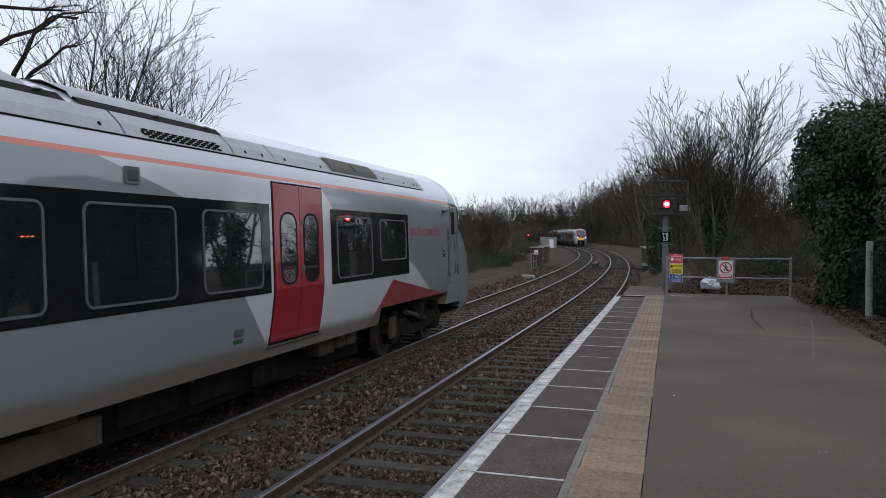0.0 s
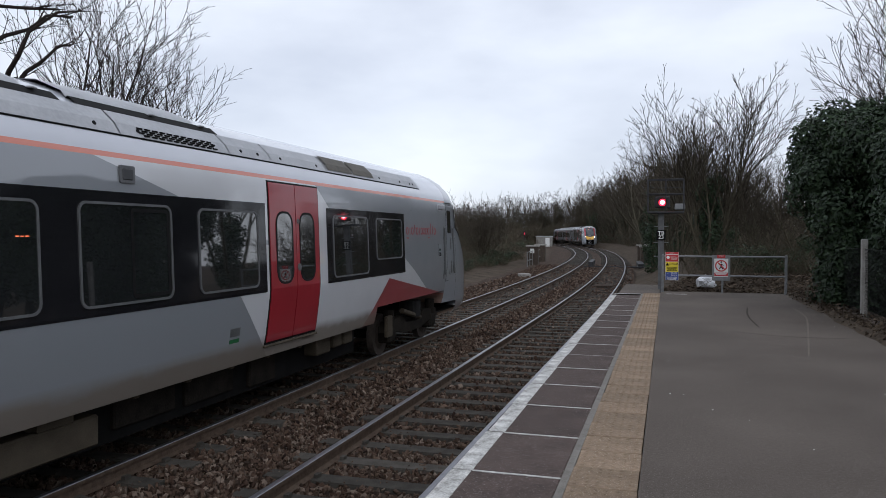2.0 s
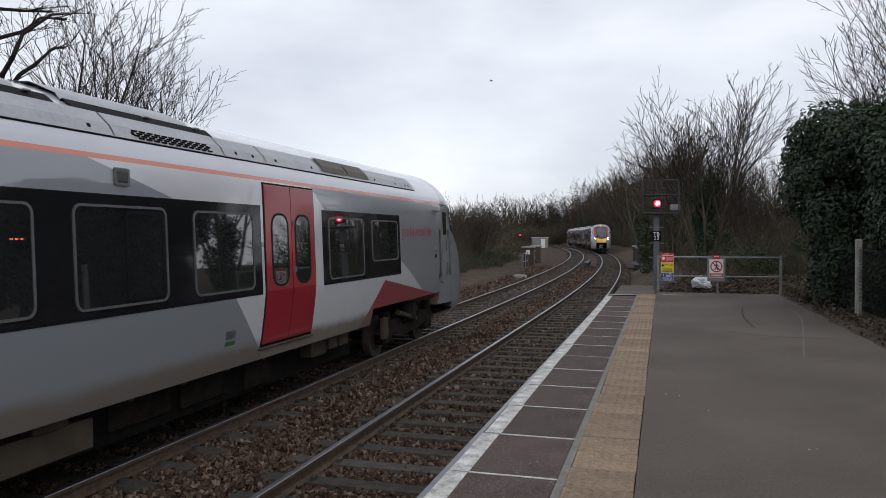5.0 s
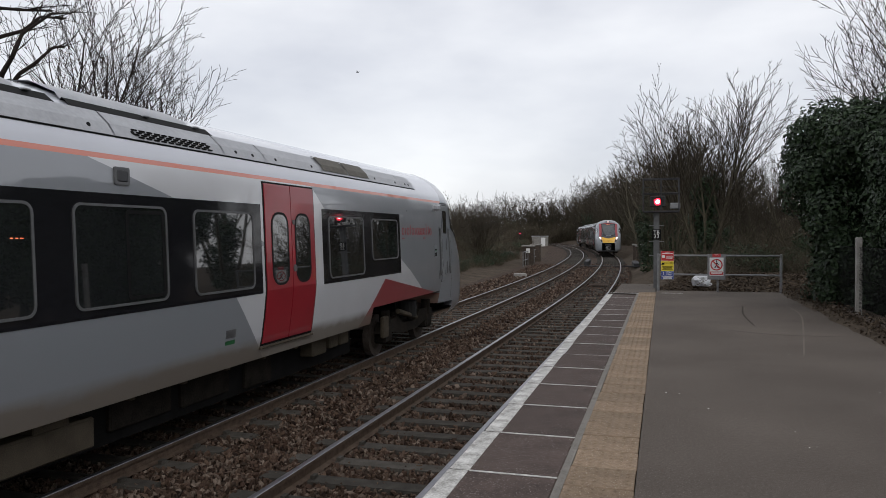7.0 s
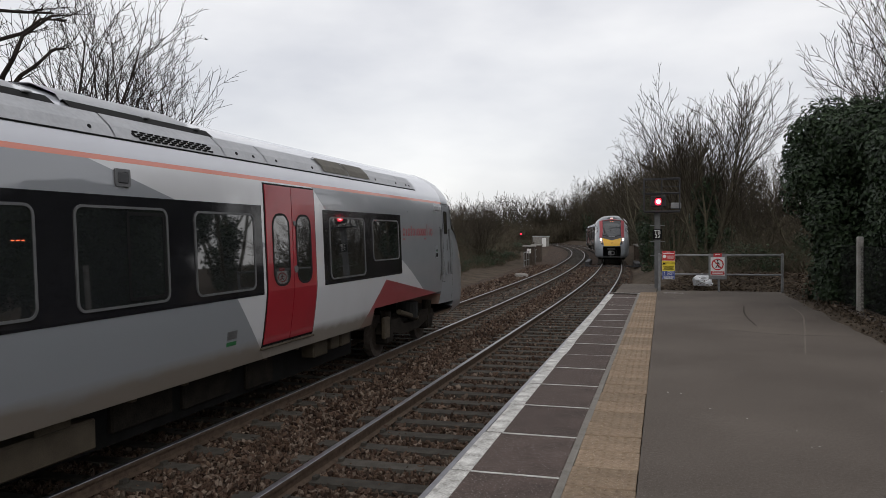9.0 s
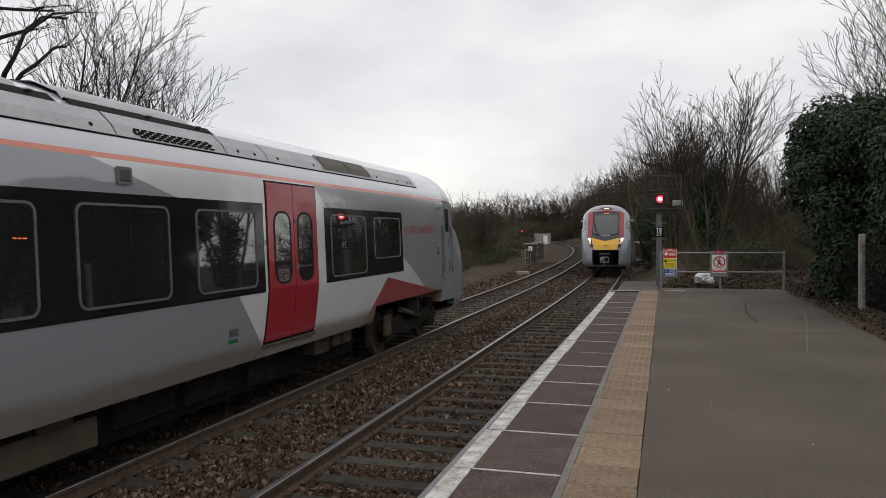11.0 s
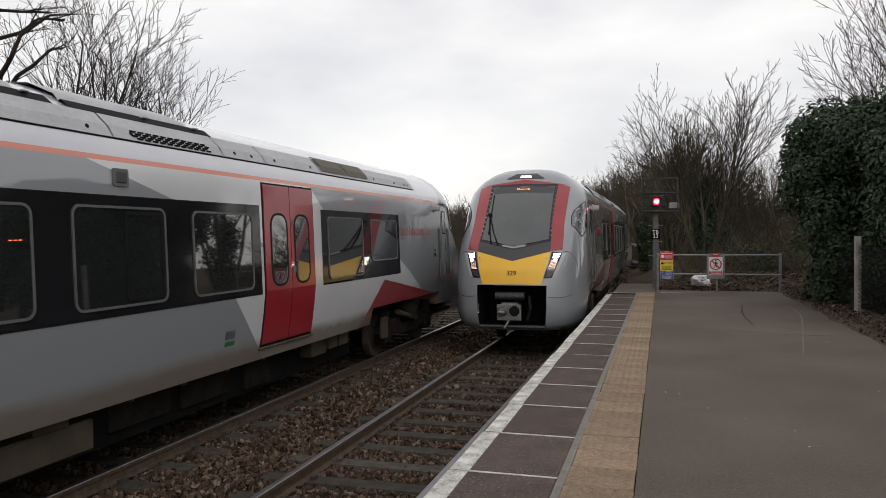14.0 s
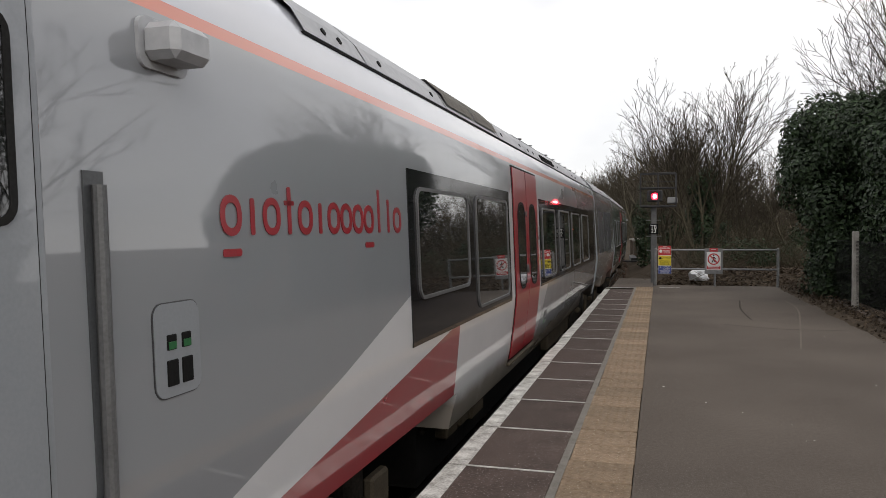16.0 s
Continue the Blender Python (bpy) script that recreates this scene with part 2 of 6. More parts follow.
M = {
    "asphalt": surface("platform_asphalt", (0.064, 0.052, 0.043), (0.128, 0.106, 0.089), 0.45, 0.92, bump=0.5, fine=120, spec=0.25, mid=42.0, speck=(0.20, 0.175, 0.15), grit=95),
    "coping": surface("coping_slab", (0.050, 0.036, 0.031), (0.092, 0.067, 0.058), 3.5, 0.9, bump=0.5, fine=110, spec=0.25, vary=0.14, mid=26.0, speck=(0.30, 0.27, 0.25), grit=80),
    "tactile": surface("buff_paving", (0.185, 0.132, 0.088), (0.275, 0.203, 0.140), 3.0, 0.9, bump=0.35, fine=100, spec=0.25, vary=0.16, mid=22.0, speck=(0.42, 0.36, 0.28), grit=90),
    "white_line": surface("worn_white_paint", (0.26, 0.25, 0.23), (0.68, 0.67, 0.64), 9, 0.8, bump=0.25, fine=70, spec=0.3),
    "dirt": surface("joint_dirt", (0.03, 0.026, 0.022), (0.07, 0.06, 0.05), 8, 0.95, bump=0.3, spec=0.1),
    "mortar": surface("mortar", (0.13, 0.12, 0.105), (0.22, 0.205, 0.18), 8, 0.95, bump=0.3),
    "brick": surface("platform_brick", (0.045, 0.036, 0.030), (0.095, 0.075, 0.060), 6, 0.95, bump=0.4, vary=0.2, spec=0.15),
    "concrete": surface("weathered_concrete", (0.17, 0.16, 0.145), (0.30, 0.29, 0.27), 5, 0.9, bump=0.35, fine=110, vary=0.12),
    "sleeper": surface("sleeper_concrete", (0.040, 0.036, 0.031), (0.084, 0.077, 0.067), 6, 0.95, bump=0.35, fine=90, vary=0.22, spec=0.12),
    "ballast": surface("ballast_bed", (0.024, 0.017, 0.013), (0.095, 0.068, 0.052), 3.0, 0.97, bump=0.9, fine=24, dist=0.04, spec=0.1),
    "rail_side": surface("rusty_rail", (0.050, 0.033, 0.024), (0.105, 0.075, 0.055), 12, 0.85, bump=0.3, spec=0.2),
    "rail_head": surface("polished_rail", (0.20, 0.20, 0.21), (0.31, 0.31, 0.33), 5, 0.42, metal=1.0, bump=0.03),
    "earth": surface("leaf_litter_ground", (0.040, 0.031, 0.023), (0.105, 0.083, 0.062), 0.9, 0.98, bump=0.9, fine=11, dist=0.05, spec=0.08),
    "bark": surface("bark", (0.046, 0.041, 0.028), (0.110, 0.098, 0.070), 6, 0.95, bump=0.5, fine=40, vary=0.25, spec=0.12),
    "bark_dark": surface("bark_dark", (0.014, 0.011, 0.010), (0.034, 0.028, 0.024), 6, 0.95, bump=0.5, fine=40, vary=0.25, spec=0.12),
    "twig": surface("twig", (0.034, 0.028, 0.021), (0.074, 0.063, 0.048), 3, 0.95, bump=0, vary=0.3, spec=0.1),
    "paint": livery(),
    "train_grey": surface("train_grey", (0.205, 0.222, 0.243), (0.235, 0.252, 0.275), 2, 0.28, bump=0.0, coat=1.0, ior=1.6),
    "roof_grey": surface("roof_grey", (0.30, 0.31, 0.33), (0.40, 0.41, 0.43), 1.6, 0.5, bump=0.04, fine=20),
    "train_red": surface("train_red", (0.245, 0.013, 0.021), (0.29, 0.018, 0.028), 2, 0.28, bump=0.0, coat=0.6),
    "train_yellow": surface("train_yellow", (0.74, 0.40, 0.018), (0.80, 0.45, 0.025), 2, 0.35, bump=0.0, coat=0.4),
    "train_black": surface("black_band", (0.008, 0.008, 0.010), (0.014, 0.014, 0.016), 2, 0.06, bump=0.0, coat=0.0, ior=1.45),
    "scuff": surface("scuffed_asphalt", (0.115, 0.096, 0.082), (0.160, 0.138, 0.118), 6, 0.9, bump=0.2, spec=0.2),
    # body grey with the shade of the recess put into the colour
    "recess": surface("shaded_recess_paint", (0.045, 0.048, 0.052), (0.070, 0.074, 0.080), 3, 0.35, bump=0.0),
    "green_lens": surface("green_indicator", (0.012, 0.085, 0.03), (0.02, 0.13, 0.045), 5, 0.3, bump=0.0),
    "dark_grey": surface("dark_grey_mask", (0.030, 0.031, 0.034), (0.045, 0.046, 0.050), 3, 0.42, bump=0.02),
    "glass": surface("tinted_glass", (0.010, 0.011, 0.012), (0.016, 0.018, 0.019), 1.2, 0.02, bump=0.0, spec=0.5, coat=1.0, ior=1.9),
    "screen": surface("windscreen_glass", (0.030, 0.034, 0.036), (0.048, 0.053, 0.055), 1.0, 0.05, bump=0.0, spec=0.9, coat=0.4),
    "frame": surface("window_frame", (0.095, 0.097, 0.100), (0.15, 0.153, 0.158), 4, 0.38, metal=0.4, bump=0.0),
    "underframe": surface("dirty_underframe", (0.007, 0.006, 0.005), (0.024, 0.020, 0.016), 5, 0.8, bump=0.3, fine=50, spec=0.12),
    "tank": surface("dusty_equipment_box", (0.040, 0.033, 0.024), (0.082, 0.068, 0.050), 3, 0.8, bump=0.2, spec=0.15),
    "grille": surface("tan_grille", (0.075, 0.07, 0.06), (0.13, 0.12, 0.10), 9, 0.8, bump=0.3),
    "wheel": surface("wheel_steel", (0.05, 0.04, 0.035), (0.10, 0.085, 0.075), 8, 0.6, metal=0.4, bump=0.2, spec=0.25),
    "steel": surface("galvanised_steel", (0.16, 0.164, 0.168), (0.27, 0.275, 0.28), 9, 0.55, metal=0.5, bump=0.1),
    "post_grey": surface("weathered_post", (0.07, 0.072, 0.075), (0.125, 0.127, 0.13), 7, 0.7, bump=0.1),
    "steel_dark": surface("dark_painted_steel", (0.022, 0.022, 0.024), (0.05, 0.05, 0.052), 8, 0.6, bump=0.1, spec=0.2),
    "coupler": surface("coupler_steel", (0.10, 0.10, 0.10), (0.27, 0.27, 0.27), 14, 0.45, metal=0.5, bump=0.2),
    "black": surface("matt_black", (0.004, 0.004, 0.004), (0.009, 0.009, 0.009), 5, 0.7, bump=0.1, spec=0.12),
    "rubber": surface("rubber", (0.010, 0.010, 0.010), (0.02, 0.02, 0.02), 5, 0.8, bump=0.1, spec=0.15),
    "sign_white": surface("sign_white", (0.66, 0.66, 0.65), (0.76, 0.76, 0.75), 6, 0.4, bump=0.02),
    "sign_red": surface("sign_red", (0.42, 0.02, 0.025), (0.52, 0.03, 0.035), 6, 0.4, bump=0.02),
    "sign_yellow": surface("sign_yellow", (0.62, 0.50, 0.02), (0.72, 0.58, 0.03), 6, 0.4, bump=0.02),
    "sign_blue": surface("sign_blue", (0.035, 0.06, 0.22), (0.05, 0.08, 0.28), 6, 0.4, bump=0.02),
    "bag": surface("white_plastic_bag", (0.55, 0.56, 0.58), (0.8, 0.81, 0.83), 6, 0.35, bump=0.2),
    "stones": island("ballast_stones", [(0.016, 0.010, 0.008), (0.058, 0.036, 0.026), (0.100, 0.068, 0.050), (0.028, 0.018, 0.013), (0.19, 0.148, 0.118), (0.048, 0.028, 0.020), (0.125, 0.085, 0.062)]),
    "ivy": island("ivy_leaves", [(0.010, 0.018, 0.008), (0.018, 0.034, 0.014), (0.032, 0.056, 0.022), (0.013, 0.024, 0.010)], rough=0.55, spec=0.3),
    "litter": island("dead_leaves", [(0.026, 0.019, 0.014), (0.065, 0.048, 0.034), (0.12, 0.092, 0.066), (0.040, 0.029, 0.020)]),
    "scrub": island("dry_scrub", [(0.040, 0.032, 0.023), (0.075, 0.061, 0.045), (0.115, 0.095, 0.070), (0.050, 0.055, 0.030)]),
    "head_lamp": glow("lit_lamp", (1.0, 0.96, 0.88), 13.0),
    "lamp_led": glow("led_array", (1.0, 0.66, 0.56), 1.0),
    "marker_led": glow("marker_led", (1.0, 0.72, 0.64), 1.1),
    "red_lens": glow("red_signal_lens", (1.0, 0.02, 0.05), 2.6),
    "red_lamp": glow("red_signal_light", (1.0, 0.34, 0.36), 9.0),
    "amber": glow("amber_display", (1.0, 0.25, 0.10), 1.6),
    "bird": surface("bird_dark", (0.02, 0.02, 0.02), (0.04, 0.04, 0.04), 9, 0.8, bump=0),
}


# ---- building helpers ----
class Geo:
    """Collects faces of one mesh."""

    def __init__(self):
        self.v, self.f = [], []

    def add(self, verts, faces):
        k = len(self.v)
        self.v += [tuple(p) for p in verts]
        self.f += [tuple(i + k for i in q) for q in faces]
        return self

    def box(self, c, s, e=0.0):
        """A box by centre and size; e: width of the chamfer on its edges."""
        hx, hy, hz = s[0] / 2, s[1] / 2, s[2] / 2
        if not e:
            vs = [(c[0] + i * hx, c[1] + j * hy, c[2] + k * hz) for i in (-1, 1) for j in (-1, 1) for k in (-1, 1)]
            return self.add(vs, [(0, 1, 3, 2), (4, 6, 7, 5), (0, 4, 5, 1), (2, 3, 7, 6), (0, 2, 6, 4), (1, 5, 7, 3)])
        vs, idx = [], {}
        for i in (-1, 1):
            for j in (-1, 1):
                for k in (-1, 1):
                    for a in range(3):
                        d = [hx - e, hy - e, hz - e]
                        d[a] += e
                        idx[i, j, k, a] = len(vs)
                        vs.append((c[0] + i * d[0], c[1] + j * d[1], c[2] + k * d[2]))
        fs = []
        for s1 in (-1, 1):
            fs.append([idx[s1, j, k, 0] for j, k in ((-1, -1), (1, -1), (1, 1), (-1, 1))][::s1])
            fs.append([idx[j, s1, k, 1] for j, k in ((-1, -1), (1, -1), (1, 1), (-1, 1))][::-s1])
            fs.append([idx[j, k, s1, 2] for j, k in ((-1, -1), (1, -1), (1, 1), (-1, 1))][::s1])
            for s2 in (-1, 1):
                fs.append([idx[s1, s2, -1, 0], idx[s1, s2, 1, 0], idx[s1, s2, 1, 1], idx[s1, s2, -1, 1]][::-s1 * s2])
                fs.append([idx[s1, -1, s2, 0], idx[s1, 1, s2, 0], idx[s1, 1, s2, 2], idx[s1, -1, s2, 2]][::s1 * s2])
                fs.append([idx[-1, s1, s2, 1], idx[1, s1, s2, 1], idx[1, s1, s2, 2], idx[-1, s1, s2, 2]][::-s1 * s2])
                for s3 in (-1, 1):
                    fs.append([idx[s1, s2, s3, a] for a in range(3)][::s1 * s2 * s3])
        return self.add(vs, fs)

    def tube(self, p0, p1, r0, r1=None, n=8, caps=True):
        p0, p1 = Vector(p0), Vector(p1)
        r1 = r0 if r1 is None else r1
        d = (p1 - p0).normalized()
        a = d.orthogonal().normalized()
        b = d.cross(a)
        ring = [(math.cos(2 * math.pi * i / n), math.sin(2 * math.pi * i / n)) for i in range(n)]
        vs = [p0 + (a * x + b * y) * r0 for x, y in ring] + [p1 + (a * x + b * y) * r1 for x, y in ring]
        fs = [(i, (i + 1) % n, n + (i + 1) % n, n + i) for i in range(n)]
        if caps:
            fs += [tuple(range(n))[::-1], tuple(range(n, 2 * n))]
        return self.add(vs, fs)

    def prism(self, poly, a, b, to):
        """A polygon carried from a to b; to(p, q, r) gives the place of the polygon's (p, q) at depth r."""
        n = len(poly)
        vs = [to(p, q, a) for p, q in poly] + [to(p, q, b) for p, q in poly]
        return self.add(vs, [tuple(range(n))[::-1], tuple(range(n, 2 * n))] + [(i, (i + 1) % n, n + (i + 1) % n, n + i) for i in range(n)])

    def grid(self, rows, close=False):
        """Quads between rows of points."""
        w = len(rows[0])
        fs = []
        for i in range(len(rows) - 1):
            for j in range(w if close else w - 1):
                fs.append((i * w + j, i * w + (j + 1) % w, (i + 1) * w + (j + 1) % w, (i + 1) * w + j))
        return self.add([p for r in rows for p in r], fs)

    def mesh(self, name, mat, smooth=False, fix=True):
        me = bpy.data.meshes.new(name)
        me.from_pydata(self.v, [], self.f)
        if fix:
            bm = bmesh.new()
            bm.from_mesh(me)
            bmesh.ops.recalc_face_normals(bm, faces=bm.faces)
            bm.to_mesh(me)
            bm.free()
        me.materials.append(M[mat])
        if smooth:
            me.polygons.foreach_set("use_smooth", [True] * len(me.polygons))
            me.set_sharp_from_angle(angle=radians(38))
        return me


def part(name, geo, mat, parent, label="", smooth=False, fix=True):
    ob = new(name, geo if isinstance(geo, bpy.types.Mesh) else geo.mesh(name, mat, smooth, fix))
    ob.parent = parent
    if label:
        tagged(ob, label)
    return ob


def thing(name, label, category, m=None, group="", kind="", geo=None, mat="", smooth=False, fix=True):
    ob = new(name, geo.mesh(name, mat, smooth, fix) if geo else None)
    if m is not None:
        ob.matrix_basis = m
    return tagged(ob, label, category, group, kind)


def lettering(body, size, mat, m, parent, name="lettering", align="CENTER"):
    """Raised letters in the built-in font, turned into a mesh."""
    cu = bpy.data.curves.new("letters", "FONT")
    cu.body, cu.size, cu.align_x, cu.align_y, cu.extrude, cu.resolution_u = body, size, align, "CENTER", 0.001, 3
    ob = bpy.data.objects.new("letters", cu)
    scene.collection.objects.link(ob)
    bpy.context.view_layer.update()
    me = bpy.data.meshes.new_from_object(ob.evaluated_get(bpy.context.evaluated_depsgraph_get()))
    bpy.data.objects.remove(ob)
    me.transform(m)
    me.materials.clear()
    me.materials.append(M[mat])
    return part(name, me, mat, parent)


def rounded(u0, u1, z0, z1, r, n=4):
    pts = []
    for cu, cz, a0 in ((u1 - r, z1 - r, 0), (u0 + r, z1 - r, 90), (u0 + r, z0 + r, 180), (u1 - r, z0 + r, 270)):
        for i in range(n + 1):
            a = radians(a0 + 90 * i / n)
            pts.append((cu + r * math.cos(a), cz + r * math.sin(a)))
    return pts


# ---- the line of the railway: straight beside the platform, then a left-hand curve ----
NEAR, FAR, RAIL = -2.94, -6.355, -0.915
BEND, RADIUS, SWEEP = 22.5, 629.0, 0.55
DRIFT = 0.003  # the line leaves the platform's direction by this much


def line(s, off=0.0):
    """Place and heading (radians to the left) at s metres along the near track; off: metres to the right of its middle."""
    if s <= BEND:
        return NEAR + off + DRIFT * max(s, 0), s, 0.0
    a = min((s - BEND) / RADIUS, SWEEP)
    x, y = NEAR - RADIUS + (RADIUS + off) * math.cos(a), BEND + (RADIUS + off) * math.sin(a)
    rest = s - BEND - SWEEP * RADIUS
    if rest > 0:
        x, y = x - rest * math.sin(a), y + rest * math.cos(a)
    return x + DRIFT * y, y, a


def strip(offs, s_list):
    """Rows of points along the line; offs: (metres to the right, height)."""
    rows = []
    for s in s_list:
        row = []
        for o, z in offs:
            x, y, _ = line(s, o)
            row.append((x, y, z))
        rows.append(row)
    return rows


# ---- ground ----
def ground_height(x, y):
    """The cutting's floor under the tracks, a low bank on the far side, higher ground by the platform."""
    if y < BEND:
        off = x - NEAR
    else:
        off = math.hypot(x - NEAR + RADIUS, y - BEND) - RADIUS
    base = -1.30
    if off < -7.0:
        base += min((-7.0 - off) * 0.14, 1.2)
    if off > 1.9:
        rise = min((off - 1.9) * 0.55, 1.0)
        base += rise * min(max((y - 16) / 8, 0.75), 1.0)
    if x > -0.2 and 20.9 < y < 40:
        base += 0.42 * min((y - 20.9) / 1.0, 1.0)
    return base + 0.10 * noise.noise((x * 0.3, y * 0.3, 0))


def ground():
    xs = sorted({*[i * 1.0 for i in range(-40, 30)], *[i * 8.0 for i in range(-40, 20)], -2200, -1400, -800, 300, 700, 1400, 2200})
    ys = sorted({*[i * 1.5 for i in range(-14, 60)], *[i * 8.0 for i in range(-20, 50)], -2000, -900, -300, 600, 1000, 2200})
    g = Geo().grid([[(x, y, ground_height(x, y)) for x in xs] for y in ys])
    thing("ground", "brown earth with leaf litter along the railway", "ground", kind="structure", geo=g, mat="earth", smooth=True)


def ballast():
    s_list = [-25 + 2.0 * i for i in range(200)]
    top = RAIL - 0.215
    offs = [(-8.6, -1.45), (-7.4, top - 0.10), (-5.6, top - 0.02), (-4.9, top), (-1.75, top - 0.02), (0, top), (1.35, top), (1.62, -1.45)]
    thing("ballast", "brown-grey stone ballast under two railway tracks", "ballast", kind="structure",
          geo=Geo().grid(strip(offs, s_list)), mat="ballast", smooth=True)


def ballast_stones():
    """Loose broken stones, dense near the camera and thinner further on."""
    rng = np.random.default_rng(5)
    t = (1 + 5 ** 0.5) / 2
    ico = np.array([(-1, t, 0), (1, t, 0), (-1, -t, 0), (1, -t, 0), (0, -1, t), (0, 1, t), (0, -1, -t), (0, 1, -t), (t, 0, -1), (t, 0, 1), (-t, 0, -1), (-t, 0, 1)]) / 1.9
    tri = np.array([(0, 11, 5), (0, 5, 1), (0, 1, 7), (0, 7, 10), (0, 10, 11), (1, 5, 9), (5, 11, 4), (11, 10, 2), (10, 7, 6), (7, 1, 8),
                    (3, 9, 4), (3, 4, 2), (3, 2, 6), (3, 6, 8), (3, 8, 9), (4, 9, 5), (2, 4, 11), (6, 2, 10), (8, 6, 7), (9, 8, 1)])
    spots = []
    for y0, y1, count, size in ((2.2, 9, 27000, 0.026), (9, 18, 22000, 0.029), (18, 34, 12000, 0.036), (34, 64, 9000, 0.055)):
        ss = rng.uniform(y0, y1, count)
        oo = rng.uniform(-5.1 if y0 < 9 else -6.3, 1.3, count)
        spots += [(s, o, size) for s, o in zip(ss, oo)]
    vs, fs = [], []
    for i, (s, o, size) in enumerate(spots):
        x, y, _ = line(s, o)
        r = size * rng.uniform(0.6, 1.55)
        turn = Euler(rng.uniform(0, 6.3, 3)).to_matrix()
        shape = ico * rng.uniform(0.3, 1.5, (12, 1)) * np.array((1.35, 0.95, 0.62)) * r
        shape = shape @ np.array(turn)
        on = abs((s / 0.66 + 0.5) % 1 - 0.5) < 0.18 and (abs(o) < 1.2 or abs(o - FAR + NEAR) < 1.2)
        if on and rng.uniform() < 0.86:
            continue
        z = RAIL - 0.205 + rng.uniform(-0.012, 0.03)
        fs.append(tri + 12 * len(vs))
        vs.append(shape + (x, y, z))
    vs, fs = np.concatenate(vs), np.concatenate(fs)
    me = bpy.data.meshes.new("ballast_stones")
    me.from_pydata(vs.tolist(), [], fs.tolist())
    me.materials.append(M["stones"])
    tagged(new("ballast_stones", me), "loose broken ballast stones in brown and grey", "ballast stones", kind="stuff")


def track(name, off):
    """Two rails on clipped concrete sleepers."""
    root = thing(name, "railway track with worn shiny rails on concrete sleepers", "railway track", group="railway tracks")
    s_list = [-25 + 1.0 * i for i in range(51)] + [26 + 3.0 * i for i in range(115)]
    for side in (-0.7525, 0.7525):
        a = off + side
        web = [(a - 0.036, RAIL - 0.008), (a - 0.036, RAIL - 0.045), (a - 0.01, RAIL - 0.055), (a - 0.01, RAIL - 0.135), (a - 0.07, RAIL - 0.155),
               (a + 0.07, RAIL - 0.155), (a + 0.01, RAIL - 0.135), (a + 0.01, RAIL - 0.055), (a + 0.036, RAIL - 0.045), (a + 0.036, RAIL - 0.008)]
        rail = part("rail", Geo().grid(strip(web, s_list)), "rail_side", root)
        head = [(a - 0.036, RAIL - 0.009), (a - 0.030, RAIL - 0.002), (a, RAIL), (a + 0.030, RAIL - 0.002), (a + 0.036, RAIL - 0.009)]
        part("rail_head", Geo().grid(strip(head, s_list)), "rail_head", rail, "polished running surface", smooth=True)
    g = Geo()
    prof = [(-0.15, -0.2), (-0.115, 0.0), (0.115, 0.0), (0.15, -0.2)]
    g.prism(prof, -1.25, 1.25, lambda p, q, r: (r, p, q))
    for sx in (-0.7525, 0.7525):
        for d in (-0.1, 0.1):
            g.box((sx + d, 0, 0.022), (0.05, 0.09, 0.04))
    me = g.mesh("sleeper", "sleeper")
    far = Geo()
    n = 0
    for i in range(-2, 420):
        s = 0.66 * i
        x, y, a = line(s, off)
        if n < 150:
            ob = part("sleeper", me, "sleeper", root)
            ob.matrix_basis = pose(x, y, RAIL - 0.162, 0, 0, math.degrees(a) + random.uniform(-0.7, 0.7))
            n += 1
        else:
            c, k = math.cos(a), math.sin(a)
            far.prism(prof, -1.25, 1.25, lambda p, q, r: (x + r * c - p * k, y + r * k + p * c, RAIL - 0.162 + q))
    tagged(part("far_sleepers", far, "sleeper", root), kind="stuff")
    return root


# ---- platform ----
EDGE, TAC0, TAC1, SIDE = -1.328, -0.578, -0.155, 3.36
PLAT0, PLAT1 = -14.0, 19.75


